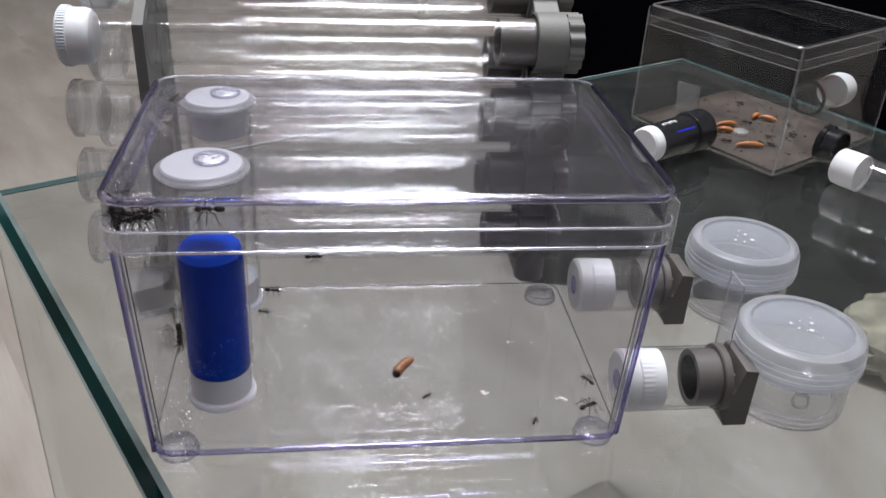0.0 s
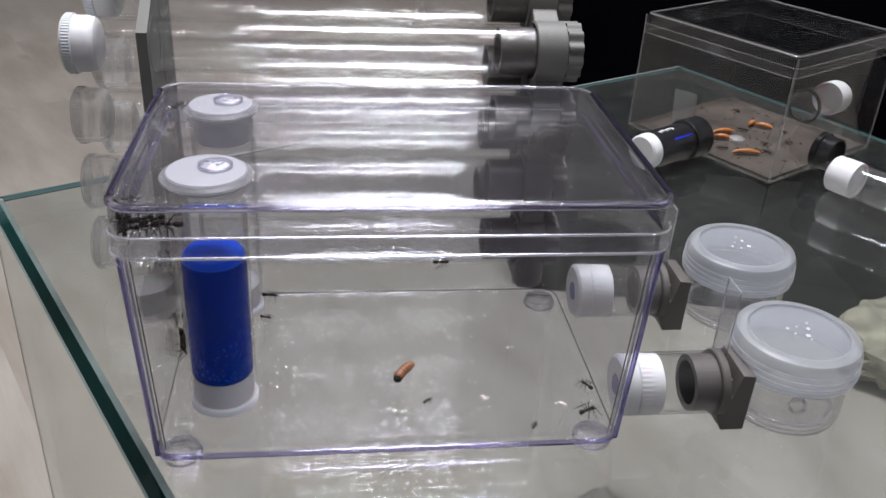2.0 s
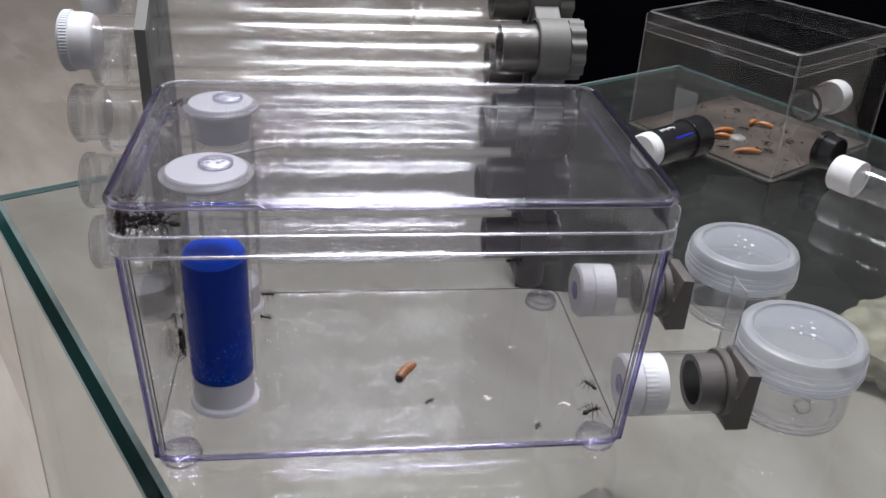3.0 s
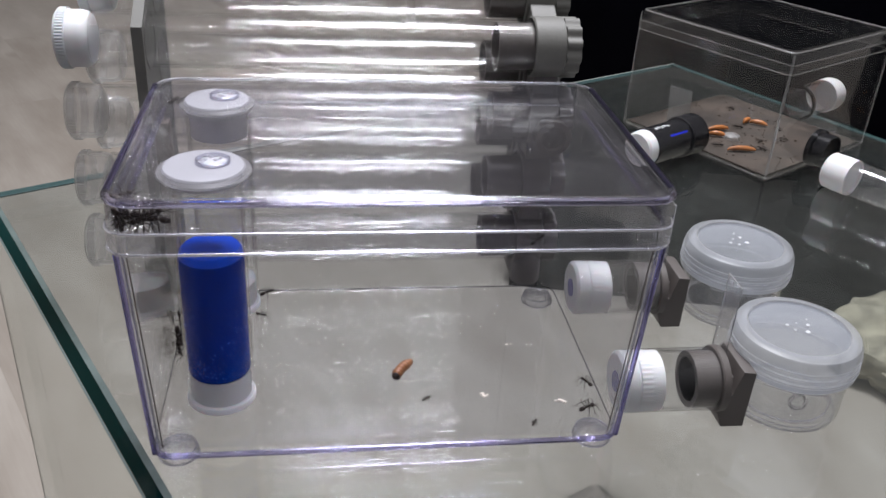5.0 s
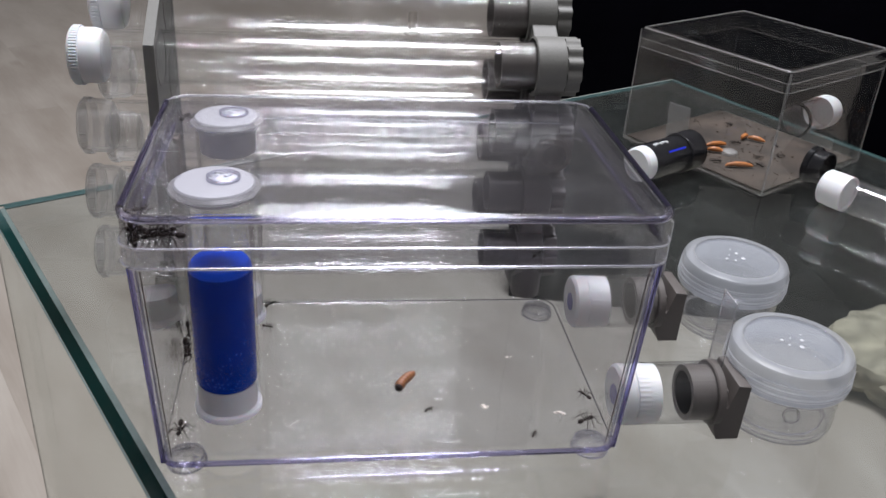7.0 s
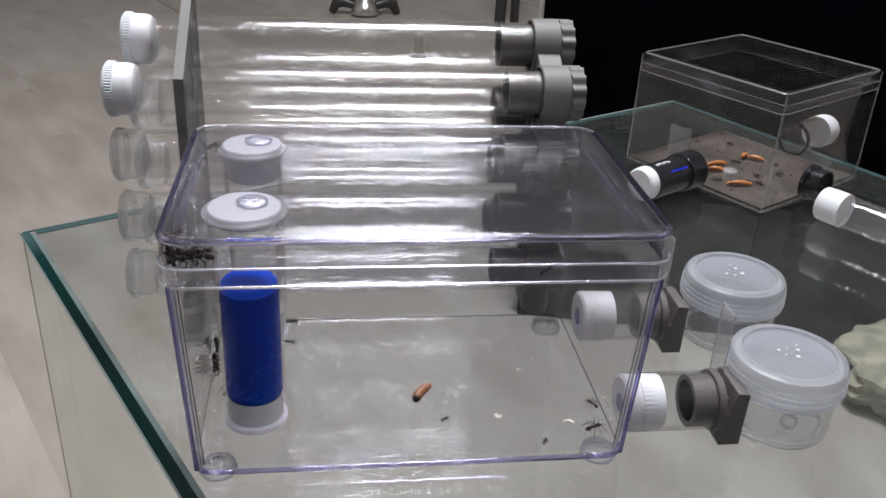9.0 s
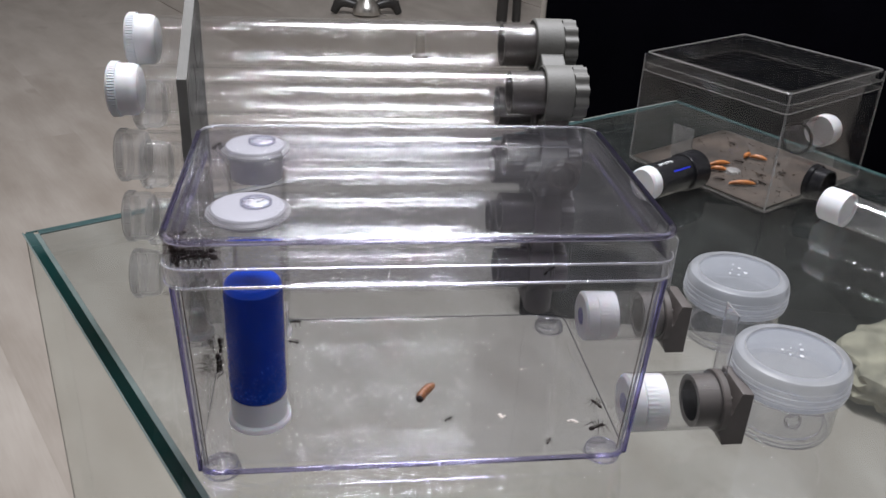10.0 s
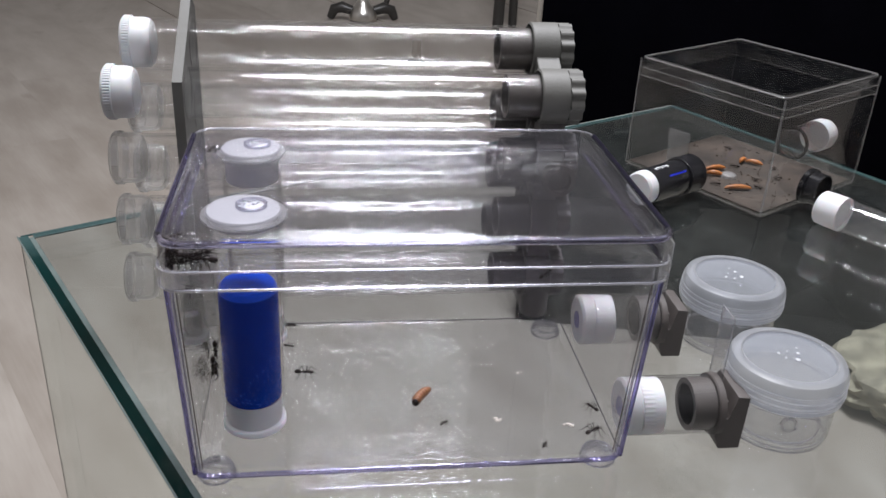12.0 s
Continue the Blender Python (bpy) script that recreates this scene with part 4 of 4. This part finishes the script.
def build_dust():
    rnd = random.Random(31)
    bm = B()
    for _ in range(70):
        r = rnd.uniform(0.008, 0.022)
        ball(bm, (rnd.uniform(0.6, 15.6), rnd.uniform(0.5, 9.9), 9.66), (r, r * rnd.uniform(0.5, 1), r * 0.5), UP, 5, 4)
    for _ in range(90):
        r = rnd.uniform(0.01, 0.03)
        x, y = rnd.uniform(16, 34), rnd.uniform(-2, 30)
        ball(bm, (x, y, 0.005), (r, r * rnd.uniform(0.4, 1), r * 0.4), UP, 5, 4)
    tagged(part("dust", bm, M_CRUMBW), "tiny pale dust specks on lid and glass", "dust", kind="stuff")


build_dust()
build_larva()
build_bits()


# ---------------------------------------------------------------- ants
def ant_leg(bm, side, x0, reach, lift=0.16, w=1.0):
    pipe(bm, [(x0, side * 0.05, 0.1), (x0 + reach * 0.45, side * 0.22 * w, 0.1 + lift), (x0 + reach * 0.9, side * 0.36 * w, 0.04), (x0 + reach * 1.25, side * 0.46 * w, 0.0)], [0.022, 0.02, 0.013, 0.008], 5)
    return bm


def build_ant(m, label, size=1.0, group="ants in the foraging box", curl=False):
    a = thing("ant", m, label, "ant", group)
    s = Matrix.Diagonal((size, size, size, 1))

    def scaled(bm):
        bmesh.ops.transform(bm, matrix=s, verts=bm.verts)
        return bm

    h = B()
    ball(h, (0.3, 0, 0.13), (0.095, 0.09, 0.065))
    pipe(h, [(0.36, 0.03, 0.11), (0.43, 0.015, 0.09)], [0.02, 0.008], 5)
    pipe(h, [(0.36, -0.03, 0.11), (0.43, -0.015, 0.09)], [0.02, 0.008], 5)
    part("head", scaled(h), M_ANT, a)
    t = B()
    ball(t, (0.13, 0, 0.15), (0.1, 0.05, 0.055))
    ball(t, (0.0, 0, 0.13), (0.08, 0.052, 0.055))
    ball(t, (-0.09, 0, 0.13), (0.03, 0.025, 0.045))
    part("thorax", scaled(t), M_ANT, a)
    part("abdomen", scaled(ball(B(), (-0.24, 0, 0.14), (0.155, 0.098, 0.095), UP, 12, 8)), M_ANT, a, "glossy dark abdomen")
    legs = []
    for side in (1, -1):
        for x0, reach in ((0.16, 0.24), (0.09, 0.02), (0.02, -0.26)):
            legs.append(part("leg", scaled(ant_leg(B(), side, x0, reach * (0.3 if curl else 1), 0.05 if curl else 0.16, 0.6 if curl else 1.0)), M_ANT, a))
        part("antenna", scaled(pipe(B(), [(0.36, side * 0.03, 0.15), (0.42, side * 0.13, 0.2), (0.6, side * 0.17, 0.1)], [0.011, 0.011, 0.008], 5)), M_ANT, a)
    return a, legs


FLOOR_IN = 0.56
def on_front(x, z, a):
    """A pose on the inner face of the lid's front wall, heading a degrees up from +x."""
    c, n = math.cos(radians(a)), math.sin(radians(a))
    return Matrix(((c, n, 0, x), (0, 0, 1, 0.10), (n, -c, 0, z), (0, 0, 0, 1)))


def on_left(y, z, a):
    """A pose on the inner face of the left wall, heading a degrees up from +y."""
    c, n = math.cos(radians(a)), math.sin(radians(a))
    return Matrix(((0, 0, 1, 0.56 - 0.035 * z), (c, -n, 0, y), (n, c, 0, z), (0, 0, 0, 1)))


def on_back(x, z, a):
    c, n = math.cos(radians(a)), math.sin(radians(a))
    return Matrix(((c, -n, 0, x), (0, 0, -1, 10.02 + 0.03 * z), (n, c, 0, z), (0, 0, 0, 1)))


CLUSTER = [build_ant(on_front(x, z, a), "dark ant in a cluster at the corner under the lid", n, curl=tight)[0]
           for x, z, a, n, tight in ((0.36, 8.80, 95, 0.85, True), (0.55, 9.03, 172, 0.95, True), (0.62, 8.80, 15, 0.92, False), (0.88, 9.03, 8, 0.95, False), (1.0, 8.84, 190, 0.95, False),
                                     (0.34, 9.0, -80, 0.75, True), (0.46, 8.86, 60, 0.85, True), (1.2, 8.98, 20, 0.95, False))]
JOINER, JOINER_LEGS = build_ant(on_front(2.6, 9.12, 180), "dark ant walking along the lid wall to the cluster", 1.05)
ROAMER, ROAMER_LEGS = build_ant(on_left(5.3, 1.3, -60), "dark ant walking about the box floor", 1.0)
CLIMBERS = [build_ant(on_left(y, z, a), "dark ant clinging to the inner side wall", 1.0)[0] for y, z, a in ((5.75, 1.15, -75), (6.2, 1.75, -80), (5.2, 1.6, -110))]
BACK_ANT, BACK_LEGS = build_ant(on_back(5.4, 2.0, 0), "dark ant walking along the inner back wall", 0.9)
TOWER_ANT, TOWER_LEGS = build_ant(at(3.6, 9.6, FLOOR_IN, 8), "dark ant beside the rear feeder tube", 0.85)
TOWER_ANT_2 = build_ant(at(3.45, 8.0, FLOOR_IN, -20), "small dark ant beside the rear feeder tube", 0.6)[0]
RIGHT_ANTS = [build_ant(at(x, y, FLOOR_IN, a), "dark ant standing near the port", n)[0] for x, y, a, n in ((15.42, 2.95, 118, 0.75), (15.02, 1.5, 28, 0.92))]
for x, y, a in ((13.0, 0.85, 60), (9.43, 2.38, 40)):
    build_ant(at(x, y, FLOOR_IN, a), "small dead curled ant on the box floor", 0.5, curl=True)
for x, y, a in ((0.75, 8.6, 70), (0.35, 0.9, 30)):
    build_ant(at(x, y, 9.44, a, 180), "dark ant hanging under the lid", 0.85)
for x, y, a, n in ((2.9, 3.1, 20, 0.8), (3.6, 2.7, 80, 0.8), (1.7, 4.6, 140, 0.8), (4.7, 3.6, 200, 0.7), (6.2, 3.0, 10, 0.7), (5.6, 5.9, 120, 0.8), (7.6, 4.2, 60, 0.7), (2.2, 5.8, 30, 0.8), (8.3, 8.4, 75, 0.7), (3.2, 9.4, 10, 0.7)):
    build_ant(MB @ at(x, y, 0.3, a), "dark ant among the debris of the second box", n, "ants in the second box")


def build_wall_film():
    """A thin grey film on the inner side wall, with a ragged lower edge."""
    rnd = random.Random(12)
    bm = B()
    top, bottom = [], []
    n = 26
    for k in range(n + 1):
        y = 0.9 + 5.3 * k / n
        zt = 6.4 - 1.6 * k / n + 0.5 * noise.noise(Vector((k * 0.45, 7.0, 0))) - 0.9 * (1 - min(1, k / 6))
        top.append(bm.verts.new((0.53 - 0.035 * zt, y, zt)))
        zb = 5.6 - 3.9 * (k / n) ** 0.9 + 0.35 * noise.noise(Vector((k * 0.9, 2.0, 0))) + rnd.uniform(-0.12, 0.12)
        bottom.append(bm.verts.new((0.53 - 0.035 * zb, y, zb)))
    for k in range(n):
        bm.faces.new((top[k], top[k + 1], bottom[k + 1], bottom[k]))
    bmesh.ops.solidify(bm, geom=bm.faces[:], thickness=0.01)
    return tagged(part("grey_wall_film", bm, M_WALL_FILM, smooth=False), "greyish ragged film on the inner side wall", "dirt", kind="stuff")


M_WALL_FILM = clear("grey_film", (0.56, 0.56, 0.55), 0.5, 0.0, 60.0, 0.2, (0.2, 0.19, 0.18))
build_wall_film()


# ---------------------------------------------------------------- floor planks
def build_planks():
    m = at(-28.0, 61.0, FLOOR_Z, TURN)
    data = None
    for i in range(-14, 16):
        for k in range(-5, 6):
            x, y = i * 30.0, k * 120.0 + (i * 47) % 120 - 22
            corners = [m @ Vector((x + u, y + v, 0)) for u in (0, 30) for v in (0, 120)]
            if not all(-200 < c.x < 260 and -190 < c.y < 370 for c in corners) or all(c.y < -43 for c in corners):
                continue
            if any(c.y < -43 for c in corners):
                # boards that meet the south wall are sawn off at it
                bm = block(B(), (x + 0.001, y + 0.001, -0.3), (x + 29.999, y + 119.999, 0.0), 0.0, m)
                cut = bmesh.ops.bisect_plane(bm, geom=bm.verts[:] + bm.edges[:] + bm.faces[:], plane_co=(0, -42.5, 0), plane_no=(0, -1, 0), clear_outer=True)
                bmesh.ops.contextual_create(bm, geom=[e for e in cut["geom_cut"] if isinstance(e, bmesh.types.BMEdge)])
                part("plank", bm, M_FLOOR, floor, smooth=False)
                continue
            if data is None:
                ob = part("plank", block(B(), (0.001, 0.001, -0.3), (29.999, 119.999, 0.0), 0.002, UP, 1), M_FLOOR, floor, smooth=False)
                data = ob.data
            else:
                ob = new("plank", data)
                ob.parent = floor
            ob.matrix_basis = thing_matrix(m @ at(x, y, 0))


build_planks()


def motions():
    def fidget(ob, m, seed, turn=4.0, shift=0.03):
        rnd = random.Random(seed)
        rows = [(0.0, thing_matrix(m))]
        for t in (1.3, 2.6, 4.0, 5.2, 6.4, 7.5, 9.0, 10.3, 11.2, 12.0):
            rows.append((t, thing_matrix(m @ at(rnd.uniform(-shift, shift), rnd.uniform(-shift, shift), 0, rnd.uniform(-turn, turn)))))
        walk(ob, rows)

    def step_legs(legs, spans):
        """Legs swing in two sets of three while the ant walks."""
        for n, leg in enumerate(legs):
            sign, rows = (1 if n % 2 == 0 else -1) * (1 if n < 3 else -1), [(0.0, pose(0, 0, 0))]
            for a, b in spans:
                k = 0
                for i in range(int((b - a) / 0.15)):
                    t = a + 0.15 * (i + 1)
                    if t < b - 0.05 and t > rows[-1][0] + 0.05:
                        k += 1
                        rows.append((round(t, 2), pose(0, 0, 0, 0, 0, sign * (10 if k % 2 else -10))))
            rows.append((12.0, pose(0, 0, 0)))
            walk(leg, rows)

    for n, ob in enumerate(CLUSTER + CLIMBERS + RIGHT_ANTS + [TOWER_ANT_2]):
        m = ob.matrix_world.copy()
        m.translation /= CM
        fidget(ob, m, n, 7.0 if n < len(CLUSTER) else 3.5, 0.04 if n < len(CLUSTER) else 0.02)
    walk(JOINER, [(t, thing_matrix(on_front(x, z, a))) for t, x, z, a in (
        (0.0, 2.9, 9.12, 180), (0.5, 2.55, 9.1, 190), (1.0, 2.2, 9.0, 196), (1.5, 1.8, 8.86, 182), (2.0, 1.62, 8.86, 178), (2.5, 1.58, 8.86, 172),
        (3.2, 1.5, 8.86, 170), (4.8, 1.35, 8.88, 172), (5.5, 1.3, 8.88, 168), (6.5, 1.4, 8.87, 172), (7.5, 1.42, 8.85, 176), (9.5, 1.22, 8.85, 172), (11.0, 1.3, 8.84, 176), (12.0, 1.38, 8.84, 174))])
    step_legs(JOINER_LEGS, [(0.0, 1.5)])
    walk(BACK_ANT, [(t, thing_matrix(on_back(x, z, a))) for t, x, z, a in ((0.0, 5.4, 2.0, 0), (1.5, 9.35, 1.97, 0), (2.5, 12.2, 1.94, 0), (3.3, 14.4, 2.0, 12), (4.4, 14.9, 2.8, 40), (12.0, 14.9, 2.85, 42))])
    step_legs(BACK_LEGS, [(0.0, 4.2)])
    walk(TOWER_ANT, [(t, thing_matrix(at(x, y, FLOOR_IN, a))) for t, x, y, a in (
        (0.0, 3.72, 9.55, -8), (1.0, 3.7, 9.55, -10), (1.5, 3.62, 9.6, -4), (2.5, 3.45, 9.62, -14), (3.2, 3.4, 9.65, 6), (4.8, 3.55, 9.62, 30), (5.5, 3.6, 9.62, 62), (6.5, 3.5, 9.6, 70), (7.5, 3.42, 9.6, 20), (9.3, 3.4, 9.6, 4), (12.0, 3.38, 9.62, 0))])
    on_floor = ((6.0, 0.75, 4.95, -85), (6.3, 0.85, 3.95, -88), (6.5, 0.82, 3.45, -92), (6.8, 0.82, 2.62, -90), (7.0, 0.84, 1.72, -90), (7.2, 0.82, 0.85, -65), (7.4, 1.05, 0.62, -5), (7.6, 1.35, 0.58, 0),
                (7.8, 1.6, 0.75, 40), (8.0, 1.2, 1.1, 110), (8.4, 0.78, 2.4, 95), (8.8, 0.9, 3.9, 70), (9.2, 1.7, 5.2, 40), (9.6, 2.2, 5.7, 10), (10.9, 2.3, 6.0, 0), (11.3, 3.2, 6.3, -4), (11.6, 3.5, 6.1, -14), (12.0, 4.12, 5.95, -6))
    rows = [(t, thing_matrix(on_left(y, z, a))) for t, y, z, a in ((0.0, 5.3, 1.25, -60), (1.5, 5.35, 1.22, -66), (2.5, 5.3, 1.2, -62), (4.8, 5.2, 1.1, -64), (5.7, 5.25, 1.0, -70))]
    walk(ROAMER, rows + [(t, thing_matrix(at(x, y, FLOOR_IN, a))) for t, x, y, a in on_floor])
    step_legs(ROAMER_LEGS, [(5.8, 9.6), (10.9, 12.0)])


motions()
